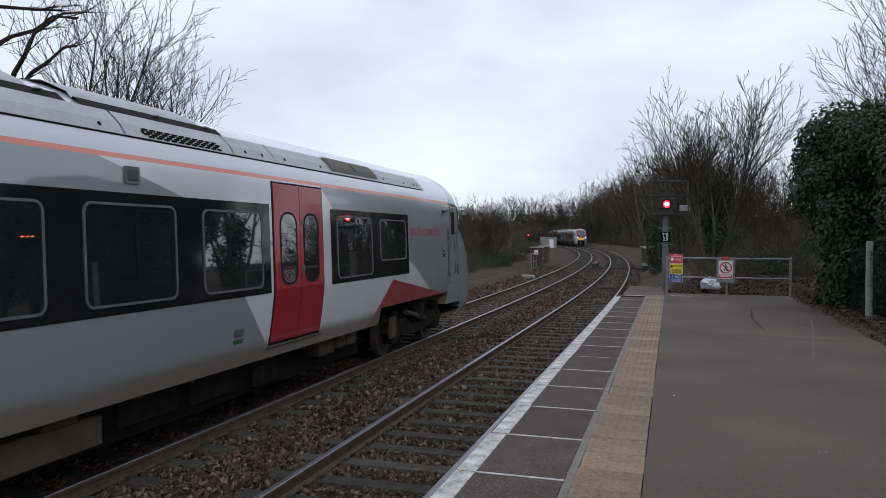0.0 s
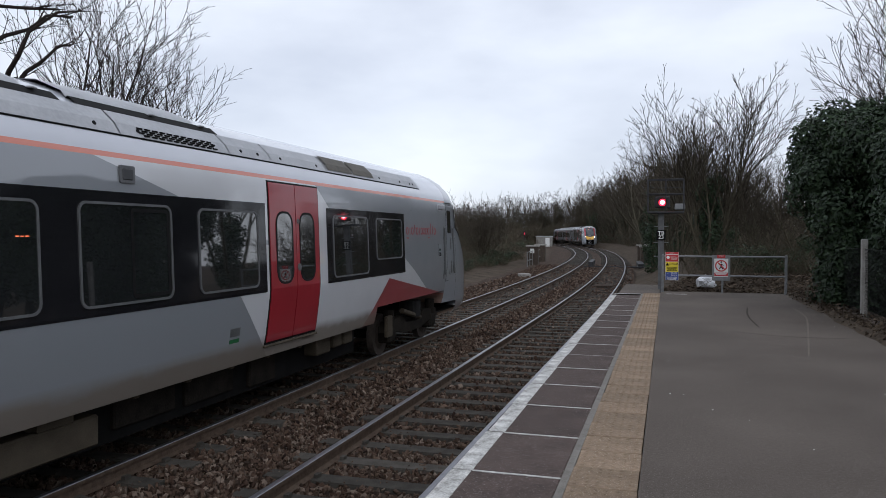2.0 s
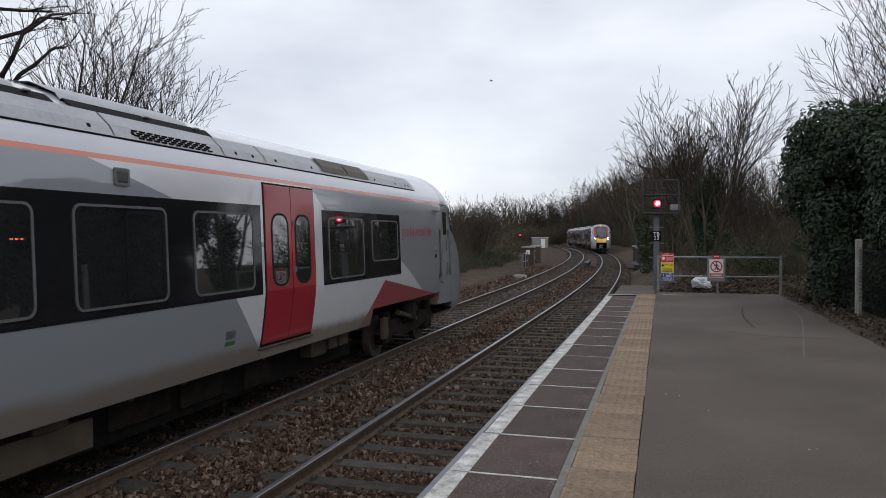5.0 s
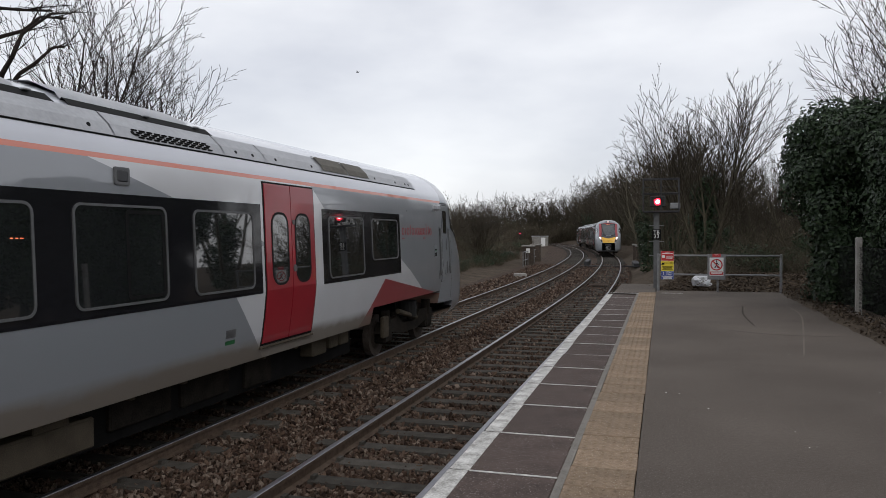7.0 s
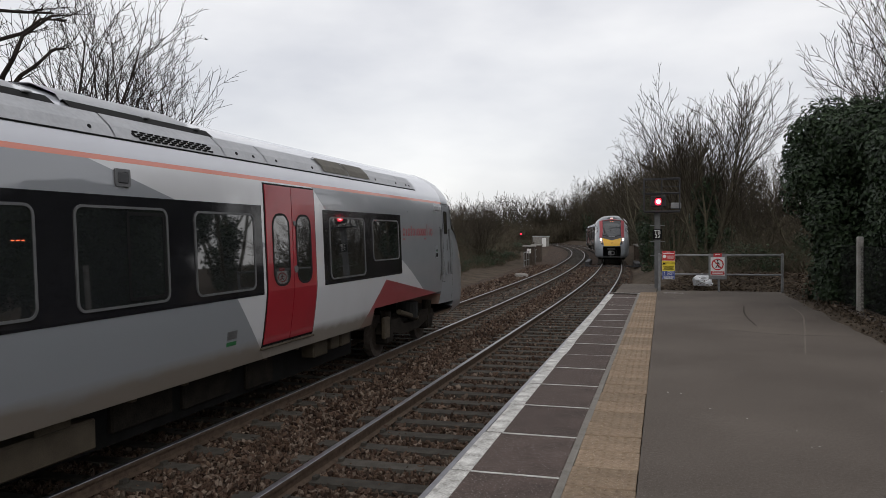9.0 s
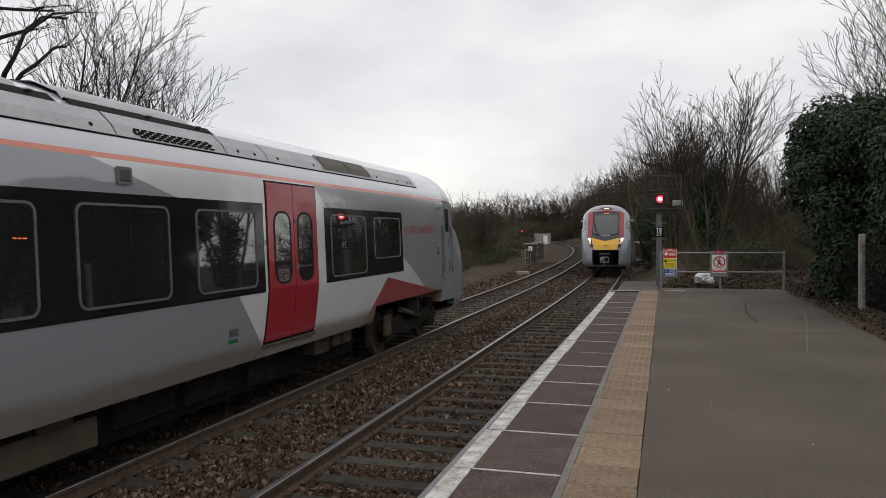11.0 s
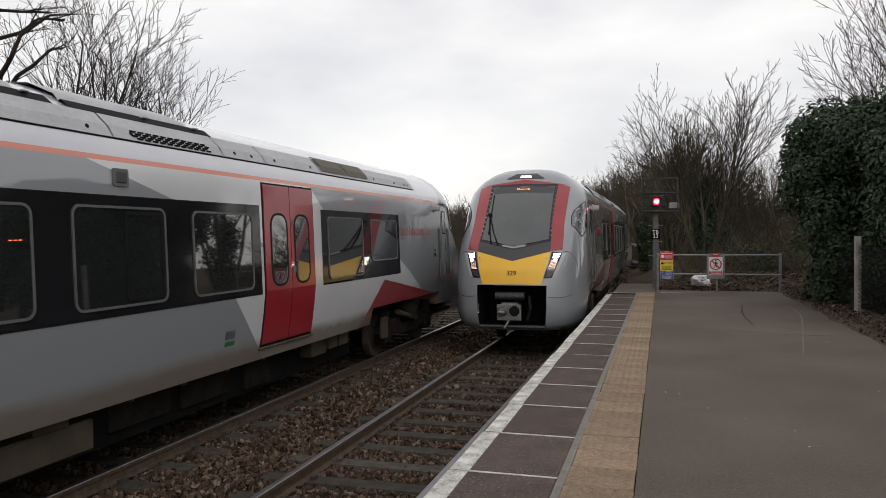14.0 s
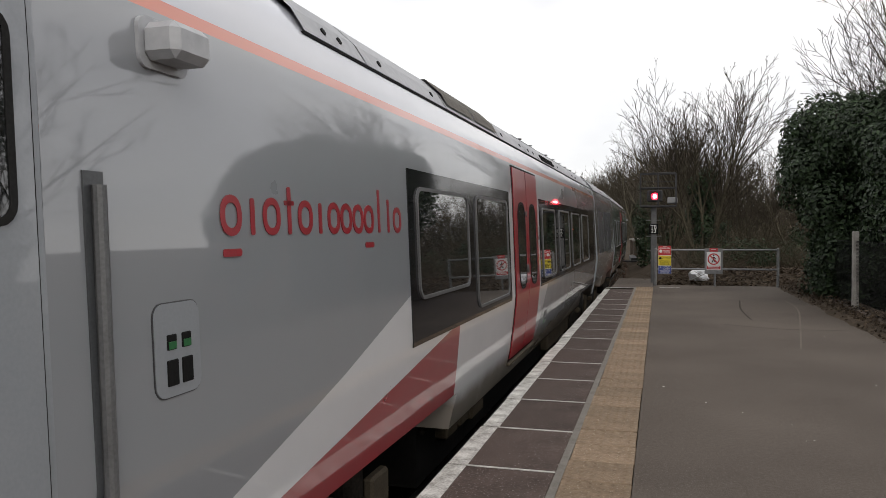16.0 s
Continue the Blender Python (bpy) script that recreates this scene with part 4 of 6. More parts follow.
def nose(root):
    zs = [r[0] for r in NOSE]
    g = Geo()
    cols = [p for p in PLAN]
    for i in range(len(zs) - 1):
        for side in (-1, 1):
            for j in range(len(cols) - 1):
                if 0.56 <= zs[i] and zs[i + 1] <= 1.43 and j < 2:
                    continue
                if zs[i + 1] <= 0.83 and j == len(cols) - 2:
                    continue
                q = []
                for a, b in ((i, j), (i, j + 1), (i + 1, j + 1), (i + 1, j)):
                    s, w = nose_row(zs[a])
                    k = half_width(max(zs[a], 0.82))
                    w = k if b == len(cols) - 1 else 0.35 * k + 0.65 * w if b == len(cols) - 2 else w
                    q.append((side * w * cols[b][0], -(s + (NOSE_END - s) * cols[b][1]), zs[a]))
                g.add(q, [(0, 1, 2, 3) if side < 0 else (3, 2, 1, 0)])
    # close the top of the nose to the roof
    bm = bmesh.new()
    me = bpy.data.meshes.new("nose")
    me.from_pydata(g.v, [], g.f)
    bm.from_mesh(me)
    bmesh.ops.remove_doubles(bm, verts=bm.verts, dist=0.002)
    bmesh.ops.recalc_face_normals(bm, faces=bm.faces)
    bm.to_mesh(me)
    bm.free()
    me.materials.append(M["train_grey"])
    me.polygons.foreach_set("use_smooth", [True] * len(me.polygons))
    me.set_sharp_from_angle(angle=radians(40))
    part("nose", me, "train_grey", root, "smooth grey cab nose")
    # underside and coupler recess
    part("nose_floor", Geo().box((0, -1.45, 0.545), (2.0, 2.2, 0.03)), "black", root)
    rec = Geo()
    rec.grid([[(-0.68, -0.10, z), (-0.68, -1.1, z), (0.68, -1.1, z), (0.68, -0.10, z)] for z in (0.56, 1.43)])
    rec.add([(-0.68, -0.06, 1.43), (0.68, -0.06, 1.43), (0.68, -1.1, 1.43), (-0.68, -1.1, 1.43)], [(0, 1, 2, 3)])
    part("coupler_recess", rec, "black", root, "black coupler recess")
    cp = part("coupler", Geo().box((0, -0.30, 0.91), (0.36, 0.22, 0.34), 0.03), "coupler", root, "grey automatic coupler head")
    part("coupler_cone", Geo().tube((0.12, -0.18, 0.92), (0.12, -0.04, 0.92), 0.11, 0.06, n=18), "coupler", cp)
    part("coupler_cup", Geo().tube((-0.11, -0.2, 0.92), (-0.11, -0.155, 0.92), 0.105, n=18), "black", cp, "black coupling funnel")
    part("coupler_bar", Geo().tube((-0.3, -0.30, 1.22), (0.3, -0.30, 1.22), 0.075, n=14), "dark_grey", cp, "dark electrical head")
    part("front_plate", Geo().box((0.0, -0.185, 0.89), (0.50, 0.03, 0.32), 0.01), "coupler", cp, "grey coupler face plate")
    part("coupler_hook", Geo().box((0.14, -0.08, 0.90), (0.16, 0.12, 0.06), 0.02), "coupler", cp)
    for x in (-0.16, 0.0, 0.16):
        part("warning_mark", Geo().prism([(-0.03, 0), (0.03, 0), (0, 0.05)], -0.222, -0.226, lambda p, q, r: (x + p, r, 1.20 + q)), "grille", cp, "small worn warning triangle")
    part("brake_hose", Geo().tube((-0.36, -0.45, 1.2), (-0.42, -0.28, 0.95), 0.03, n=8).tube((-0.42, -0.28, 0.95), (-0.34, -0.35, 0.72), 0.03, n=8), "rubber", cp, "black brake hose")
    part("coupler_hose", Geo().tube((-0.02, -0.2, 0.78), (0.08, -0.1, 0.58), 0.022, n=8), "coupler", cp, "grey release lever")
    part("coupler_shank", Geo().tube((0, -0.3, 0.95), (0, -1.1, 0.95), 0.1, n=12), "dark_grey", cp)
    for ob in (cp, *cp.children):
        ob.data.transform(Matrix.Translation((0.05, 0.13, -0.02)))
    part("deflector", Geo().box((0, -0.12, 0.585), (1.36, 0.2, 0.05), 0.02), "dark_grey", root, "grey obstacle deflector")
    # panels laid on the skin
    y = Geo()
    for s in (-1, 1):
        nose_patch(y, ((0, 1.44), (s * 0.60, 1.44), (s * 0.76, 2.09), (0, 1.90)))
    part("yellow_panel", y, "train_yellow", root, "yellow warning panel", smooth=True)
    k = Geo()
    for s in (-1, 1):
        nose_patch(k, ((0, 1.905), (s * 0.76, 2.095), (s * 0.78, 2.30), (0, 2.12)), 0.008)
    part("nose_mask", k, "dark_grey", root, "dark grey panel below the windscreen", smooth=True)
    w, fr = Geo(), Geo()
    for s in (-1, 1):
        nose_patch(fr, ((0, 2.12), (s * 0.80, 2.30), (s * 0.78, 3.53), (0, 3.56)), 0.007)
        nose_patch(w, ((0, 2.20), (s * 0.72, 2.34), (s * 0.71, 3.49), (0, 3.52)), 0.016)
    part("windscreen_frame", fr, "train_black", root, "black windscreen border", smooth=True)
    ws = part("windscreen", w, "screen", root, "large dark windscreen", smooth=True)
    v = Geo()
    for s in (-1, 1):
        nose_patch(v, ((0, 3.36), (s * 0.69, 3.34), (s * 0.69, 3.47), (0, 3.50)), 0.02, 2, 6)
    part("blind_box", v, "dark_grey", ws, "dark destination display band", smooth=True)
    for s in (-1, 1):
        red = nose_patch(Geo(), ((s * 0.76, 2.10), (s * 1.0, 2.13), (s * 1.06, 3.47), (s * 0.78, 3.55)), 0.009, 18, 8)
        part("red_frame", red, "train_red", root, "red windscreen surround", smooth=True)
    top = Geo()
    for s in (-1, 1):
        nose_patch(top, ((0, 3.56), (s * 0.78, 3.53), (s * 1.0, 3.52), (0, 3.655)), 0.010, 6, 10)
    part("red_brow", top, "train_red", root, "red strip above the windscreen", smooth=True)
    for s in (-1, 1):
        h = part("headlight", nose_patch(Geo(), ((s * 0.64, 1.56), (s * 0.80, 1.57), (s * 0.985, 2.06), (s * 0.79, 2.09)), 0.012), "train_black", root, "headlight unit with white and red lamps", smooth=True)
        part("headlight_trim", nose_patch(Geo(), ((s * 0.805, 1.57), (s * 0.865, 1.60), (s * 1.055, 2.05), (s * 0.99, 2.06)), 0.012, 10, 3), "roof_grey", h, "silver trim beside the headlight", smooth=True)
        part("lamp", nose_patch(Geo(), ((s * 0.815, 1.895), (s * 0.875, 1.895), (s * 0.892, 1.945), (s * 0.832, 1.945)), 0.02, 4, 4), "head_lamp", h, "lit white headlamp")
        for q in range(4):
            z = 1.962 + 0.027 * q
            part("light_bar", nose_patch(Geo(), ((s * (0.80 + q * 0.008), z), (s * (0.925 + q * 0.009), z + 0.004), (s * (0.928 + q * 0.009), z + 0.015), (s * (0.803 + q * 0.008), z + 0.011)), 0.02, 1, 3), "head_lamp", h, "lit white bar")
        dots = Geo()
        for q in range(9):
            for k in range(6):
                z = 1.745 + 0.021 * q
                x = 0.725 + 0.32 * (z - 1.745) + 0.021 * k
                nose_patch(dots, ((s * x, z), (s * (x + 0.010), z), (s * (x + 0.013), z + 0.010), (s * (x + 0.003), z + 0.010)), 0.016, 1, 1)
        part("lower_lens", nose_patch(Geo(), ((s * 0.675, 1.59), (s * 0.785, 1.60), (s * 0.835, 1.715), (s * 0.715, 1.715)), 0.016, 3, 3), "dark_grey", h, "grey unlit lower lens")
        tagged(part("led_field", dots, "lamp_led", h, "pale red lamp field"), kind="stuff")
    mk = part("marker_light", nose_patch(Geo(), ((-0.46, 3.675), (0.46, 3.675), (0.24, 3.80), (-0.24, 3.80)), 0.014, 4, 8), "dark_grey", root, "roof marker light housing", smooth=True)
    part("lamp", nose_patch(Geo(), ((-0.14, 3.70), (0.14, 3.70), (0.12, 3.755), (-0.12, 3.755)), 0.024, 3, 4), "marker_led", mk, "lit marker lamp")
    # fine joints between the moulded panels, each a smooth line on the skin
    for s in (-1, 1):
        for pts in (((0.66, 1.20), (0.95, 1.17), (1.10, 1.19), (1.20, 1.25)), ((1.00, 2.08), (1.10, 2.09), (1.18, 2.02), (1.235, 1.90), (1.262, 1.74), (1.27, 1.50))):
            pts = [Vector(p) for p in pts]
            for _ in range(3):
                pts = [pts[0]] + [q for p, r in zip(pts, pts[1:]) for q in (p.lerp(r, 0.25), p.lerp(r, 0.75))] + [pts[-1]]
            rows = []
            for p, r in zip(pts, pts[1:] + [pts[-1] * 2 - pts[-2]]):
                d = (r - p).normalized() * (0.004 if p.x < 1.15 else 0.0016)
                rows.append([(s * k.x * 1.002, 0.004 - nose_u(k.x, k.y), k.y) for k in (p + Vector((-d.y, d.x)), p - Vector((-d.y, d.x)))])
            part("panel_seam", Geo().grid(rows), "black", root, "dark panel seam")
        rows = []
        for k in range(40):
            z = 0.86 + 2.36 * k / 39
            row = []
            for u in (1.925, 1.935):
                st, wd = nose_row(z)
                edge = 0.35 * half_width(z) + 0.65 * wd
                row.append((s * (edge + 0.004) if (u - st) / (NOSE_END - st) > 0.64 else s * (0.004 + wd * float(np.interp((u - st) / (NOSE_END - st), [p[1] for p in PLAN], [p[0] for p in PLAN]))), -u, z))
            rows.append(row)
        part("panel_seam", Geo().grid(rows), "black", root, "dark upright seam before the cab door")
    # wipers, parked upright at the edge of the glass
    def on_glass(x, z, off):
        return (x, off - nose_u(x, z), z)

    for path in (((0.34, 2.24), (0.50, 2.50), (0.66, 2.86)), ((0.50, 2.27), (0.60, 2.55), (0.67, 2.90))):
        g = Geo()
        for p, q in zip(path, path[1:]):
            g.tube(on_glass(*p, 0.05), on_glass(*q, 0.05), 0.014, 0.011, n=6)
        part("wiper", g, "black", ws, "black wiper arm")
    part("wiper_blade", Geo().tube(on_glass(0.60, 2.45, 0.035), on_glass(0.67, 3.30, 0.035), 0.012, n=6), "black", ws, "black wiper blade")
    part("wiper_pivot", Geo().box(on_glass(0.66, 2.86, 0.05), (0.09, 0.05, 0.07), 0.012), "black", ws)
    for s in (-1, 1):
        for q in range(12):
            z = 2.42 + 0.095 * q
            x = s * (0.757 - 0.006 * q / 12)
            part("screw", Geo().tube(on_glass(x, z, 0.0), on_glass(x, z, 0.018), 0.012, n=8), "roof_grey", ws, "small screw in the border")
    lettering("329", 0.135, "black", pose(0, 0.014 - nose_u(0, 1.65), 1.66, 90, 0, 180), root, "unit_number")
    ob = lettering("Norwich", 0.085, "amber", pose(0, 0.05 - nose_u(0, 3.43), 3.43, 45, 0, 180), ws, "destination_text")
    tagged(ob, "glowing amber destination text")
    # side cab windows: a slanted quadrilateral behind the pillar
    for s in (-1, 1):
        g = Geo()
        rows = []
        for t in range(9):
            r = t / 8
            row = []
            for (ua, za), (ub, zb) in (((0.98, 2.62), (1.2, 2.39)), ((1.13, 2.81), (1.40, 2.45)), ((1.31, 2.95), (1.56, 2.50)), ((1.55, 3.06), (1.68, 2.55)), ((1.88, 3.15), (1.80, 2.60))):
                u, z = ua + (ub - ua) * r, za + (zb - za) * r
                row.append((u, z))
            rows.append(row)
        pts = []
        for row in rows:
            line_pts = []
            for u, z in row:
                st, wd = nose_row(z)
                d = (u - st) / (NOSE_END - st)
                x = wd * float(np.interp(d, [p[1] for p in PLAN], [p[0] for p in PLAN]))
                line_pts.append((s * (x + 0.008), -u, z))
            pts.append(line_pts)
        cw = part("cab_window", g.grid(pts), "glass", root, "dark quarter window of the cab", smooth=True)
        edge = pts[0] + [r[-1] for r in pts[1:]] + pts[-1][::-1][1:] + [r[0] for r in pts[::-1][1:]]
        rim = Geo()
        for p, q in zip(edge, edge[1:]):
            if p != q:
                rim.tube(p, q, 0.008, n=5, caps=False)
        part("window_seal", rim, "rubber", cw, "black rubber seal")


def cab_side(root):
    for s in (-1, 1):
        d = part("cab_door", flank_patch(Geo(), s, 2.21, 2.67, 1.34, 3.12, 0.008), "train_grey", root, "grey cab door")
        part("door_seal", flank_patch(Geo(), s, 2.204, 2.678, 1.33, 3.13, 0.003), "black", root, "dark door seal")
        part("pane", flank_poly(Geo(), s, rounded(2.31, 2.59, 2.48, 3.0 - 0.02, 0.05), 1.36, 1.424), "glass", d, "dark tinted pane")
        part("pane_frame", ring(Geo(), s, 2.29, 2.61, 2.46, 3.0, 0.06, 0.022, 1.36, 1.427), "rubber", d, "black rubber seal")
        for z in (2.22, 1.66):
            g = part("grip", flank_poly(Geo(), s, rounded(2.30, 2.49, z - 0.18, z + 0.18, 0.09), 1.36, 1.4205), "train_grey", d, "recessed grip")
            # flat patch: the shade in the grip's hollow is painted on
            part("grip_shadow", flank_poly(Geo(), s, rounded(2.31, 2.41, z - 0.15, z + 0.15, 0.048), 1.36, 1.4215), "dark_grey", g, "flat dark patch for the shade in a recess")
        for u in (2.12, 2.88):
            # flat strip behind the rail, darkened in colour for the recess's shade
            r = part("grab_recess", flank_patch(Geo(), s, u - 0.040, u + 0.040, 1.40, 2.62, 0.003), "recess", root, "flat dark patch for the shade in a recess")
            part("grab_rail", Geo().tube((s * 1.432, -u, 1.5), (s * 1.432, -u, 2.58), 0.021, n=10), "frame", r, "steel grab rail")
        part("camera_pod", Geo().box((s * 1.47, -3.22, 3.05), (0.14, 0.2, 0.12), 0.025), "roof_grey", root, "grey lookout pod")
        part("pod_plate", flank_poly(Geo(), s, rounded(3.10, 3.35, 2.965, 3.13, 0.04), 1.38, 1.418), "roof_grey", root, "grey mounting plate")
        part("rain_strip", Geo().box((s * 1.40, -2.45, 3.17), (0.03, 0.62, 0.015)), "dark_grey", root, "door drip strip")
        k = part("socket_rim", flank_poly(Geo(), s, rounded(3.106, 3.354, 1.904, 2.216, 0.048), 1.38, 1.4125), "dark_grey", root, "panel joint")
        part("socket_plate", flank_poly(Geo(), s, rounded(3.11, 3.35, 1.908, 2.212, 0.045), 1.38, 1.4155), "train_grey", k, "grey service panel")
        for q in range(4):
            if q < 2:
                part("socket", Geo().box((s * 1.416, -3.195 - 0.078 * (q % 2), 1.985), (0.008, 0.058, 0.085), 0.003), "black", k, "black socket")
            else:
                part("indicator", Geo().box((s * 1.416, -3.195 - 0.078 * (q % 2), 2.085), (0.007, 0.050, 0.050), 0.003), "black", k, "dark indicator window")
                part("indicator", Geo().box((s * 1.418, -3.195 - 0.078 * (q % 2), 2.075), (0.006, 0.040, 0.024)), "green_lens", k, "green indicator flag")
        part("vent_box", ring(Geo(), s, 13.41, 13.62, 2.93, 3.10, 0.02, 0.03, 1.36, 1.425), "frame", root, "grey side lamp housing")
        part("side_lamp", Geo().box((s * 1.415, -13.515, 3.015), (0.03, 0.15, 0.11), 0.01), "dark_grey", root, "dark side lamp")
        part("data_plate", flank_patch(Geo(), s, 11.52, 11.73, 1.20, 1.30, 0.004), "frame", root, "small data plate")
        part("data_plate", flank_patch(Geo(), s, 11.52, 11.73, 1.12, 1.17, 0.004), "green_lens", root, "small green plate")
        part("skirt_vent", flank_patch(Geo(), s, 1.93, 2.17, 0.92, 1.06, 0.004), "black", root, "dark skirt opening")


def end_car():
    """Driving car: nose, doors, windows, bogies."""
    root = thing("train_car", "grey, white and red diesel passenger train with a yellow-fronted cab", "train", group="train cars")
    nose(root)
    car_shell(root, NOSE_END, 19.5, skip=((2.7, 6.93), (16.8, 19.5)))
    cab_side(root)
    for s in (-1, 1):
        part("window_band", flank_patch(Geo(), s, 5.63, 9.13 if s > 0 else 8.92, 1.69, 2.84, 0.006), "train_black", root, "glossy black window band")
        part("window_band", flank_patch(Geo(), s, 10.95, 19.03, 1.69, 2.84, 0.006), "train_black", root, "glossy black window band")
        window(root, s, 7.51 if s > 0 else 7.40, 8.93 if s > 0 else 8.78, 1.76, 2.74)
        window(root, s, 5.78, 7.14, 1.98, 2.73)
        window(root, s, 11.15, 12.41, 1.77, 2.73)
        window(root, s, 12.87, 14.17, 1.77, 2.74, vent=True)
        window(root, s, 14.60, 15.88, 1.77, 2.73)
        window(root, s, 16.33, 17.63, 1.77, 2.73)
        door_pair(root, s, *((9.43, 10.85) if s > 0 else (9.16, 10.74)))
        logotype(root, s, 3.51, 5.50, 2.505)
    roof_gear(root, [(4.4, 5.2), (5.2, 6.9), (6.9, 8.9), (8.9, 10.6), (10.6, 11.6), (11.6, 13.5), (13.5, 16.2), (16.2, 19.2)], [(11.9, 13.1)], [(11.5, 13.8), (14.0, 19.1)])
    for s in (-1, 1):
        for a, b in ((6.95, 7.85), (7.9, 8.85)):
            part("roof_grille", Geo().grid([[(s * 1.335, -u, 3.45), (s * 1.284, -u, 3.545), (s * 1.146, -u, 3.672), (s * 1.10, -u, 3.67)] for u in (a, b)]), "grille", root, "dark sloping roof grille")
        for q in range(3):
            part("display_dot", Geo().box((s * 1.420, -14.72 - 0.05 * q, 2.425), (0.004, 0.034, 0.010)), "amber", root, "lit amber display inside the window")
    bogie(root, 4.13)
    bogie(root, 18.2)
    under_gear(root, [(7.5, 7.85, 0.56, 0.81), (7.95, 8.25, 0.56, 0.81), (8.4, 8.9, 0.52, 0.81), (13.6, 16.4, 0.40, 0.70)], "tank", 1.10)
    for s in (-1, 1):
        for u in (14.15, 15.35):
            part("hanger", Geo().box((s * 1.04, -u, 0.755), (0.16, 0.42, 0.11), 0.01), "tank", root, "dusty underfloor hanger")
        part("pipe", Geo().tube((s * 1.02, -7.0, 0.76), (s * 1.02, -13.5, 0.76), 0.022, n=6), "underframe", root, "dark underfloor pipe")
        for u in (9.35, 10.3, 11.2, 12.1, 13.0):
            part("pipe_clip", Geo().box((s * 1.02, -u, 0.77), (0.07, 0.09, 0.10), 0.01), "tank", root)
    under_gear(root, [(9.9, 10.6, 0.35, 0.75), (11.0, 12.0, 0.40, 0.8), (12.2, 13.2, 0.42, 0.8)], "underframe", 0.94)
    # plain black filler, added so the ballast under the car stays dark
    part("underbody", Geo().box((-0.05, -11.9, 0.55), (1.86, 9.9, 0.50)), "black", root, "black block filling the underfloor to shut out light below")
    return root


def middle_car(length, doors):
    root = thing("train_car", "grey and white intermediate train car with dark windows", "train", group="train cars")
    car_shell(root, 0.0, length, skip=((0.0, 2.4), (length - 2.4, length)))
    n = len(SECTION)
    part("end_wall", Geo().add([(w, 0.003, z) for z, w in SECTION] + [(-w, 0.003, z) for z, w in SECTION[::-1][1:]], [tuple(range(2 * n - 1))]), "train_grey", root)
    part("gangway", Geo().box((0, 0.0, 2.1), (1.5, 1.5, 2.4), 0.1), "rubber", root, "black rubber gangway bellows")
    if doors:
        for s in (-1, 1):
            part("window_band", flank_patch(Geo(), s, 0.6, length * 0.42, 1.69, 2.84, 0.006), "train_black", root, "glossy black window band")
            part("window_band", flank_patch(Geo(), s, length * 0.42 + 1.6, length - 0.6, 1.69, 2.84, 0.006), "train_black", root, "glossy black window band")
            door_pair(root, s, length * 0.42 + 0.08, length * 0.42 + 1.5)
            for u in (0.9, 2.6, 4.3, length * 0.42 + 1.9, length * 0.42 + 3.6, length * 0.42 + 5.3):
                window(root, s, u, u + 1.3, 1.77, 2.73)
    else:
        for s in (-1, 1):
            for u in (0.9, 2.4, 3.9):
                part("louvre_panel", flank_patch(Geo(), s, u, u + 1.2, 1.8, 2.9, 0.008), "dark_grey", root, "dark louvred panel")
    roof_gear(root, [(0.2, length / 2), (length / 2, length - 0.2)], [], [(0.8, length - 0.8)])
    bogie(root, 1.1)
    return root


def lean_in(root):
    """Above the waist the flanks lean inwards by two degrees, and the cab's shoulders a little more."""
    for ob in root.children_recursive:
        if ob.type == "MESH":
            for v in ob.data.vertices:
                back = min(max((-v.co.y - 1.9) / 0.9, 0.0), 1.0)
                inward = back * 0.036 * max(v.co.z - 1.72, 0.0) + (1 - back) * 0.075 * min(max((v.co.z - 1.9) / 0.8, 0.0), 1.0)
                v.co.x -= math.copysign(inward * min(abs(v.co.x) / 1.2, 1.0), v.co.x)
            ob.data.update()


# ---- trees and scrub ----
def branch(geo, twigs, p, d, length, r, depth, rng, spread, up, gap, thin=0.008):
    """One limb, bent on its way, with side limbs at about every gap metres; thin ones go to the twigs."""
    g = geo if r > 0.03 else twigs
    sides = 7 if r > 0.1 else 5 if r > 0.03 else 3
    kinks = max(3, min(9, int(length / gap)))
    q, dd = Vector(p), Vector(d).normalized()
    step = length / kinks
    turn = rng.uniform(0, 6.283)
    for i in range(kinks):
        r0, r1 = max(r * (1 - 0.8 * i / kinks), thin * 0.9), max(r * (1 - 0.8 * (i + 1) / kinks), thin * 0.7)
        e = q + dd * step
        g.tube(q, e, r0, r1, sides, caps=False)
        if depth > 0 and (i + 1) / kinks > (0.3 if depth > 2 else 0.12):
            for _ in range(2 if rng.random() < 0.35 else 1):
                turn += 2.4 + rng.uniform(-0.5, 0.5)
                side = dd.orthogonal().normalized()
                side.rotate(Matrix.Rotation(turn, 3, dd))
                ang = spread * rng.uniform(0.7, 1.35)
                nd = (dd * math.cos(ang) + side * math.sin(ang) + Vector((0, 0, up))).normalized()
                left = 1 - 0.55 * (i + 1) / kinks
                branch(geo, twigs, e, nd, length * left * rng.uniform(0.45, 0.75), max(r1 * rng.uniform(0.5, 0.75), thin), depth - 1, rng, spread, up, gap * 0.72, thin)
        dd = (dd + Vector((rng.uniform(-1, 1), rng.uniform(-1, 1), rng.uniform(-0.6, 0.9))) * 0.13 + Vector((0, 0, up * 0.25))).normalized()
        q = e


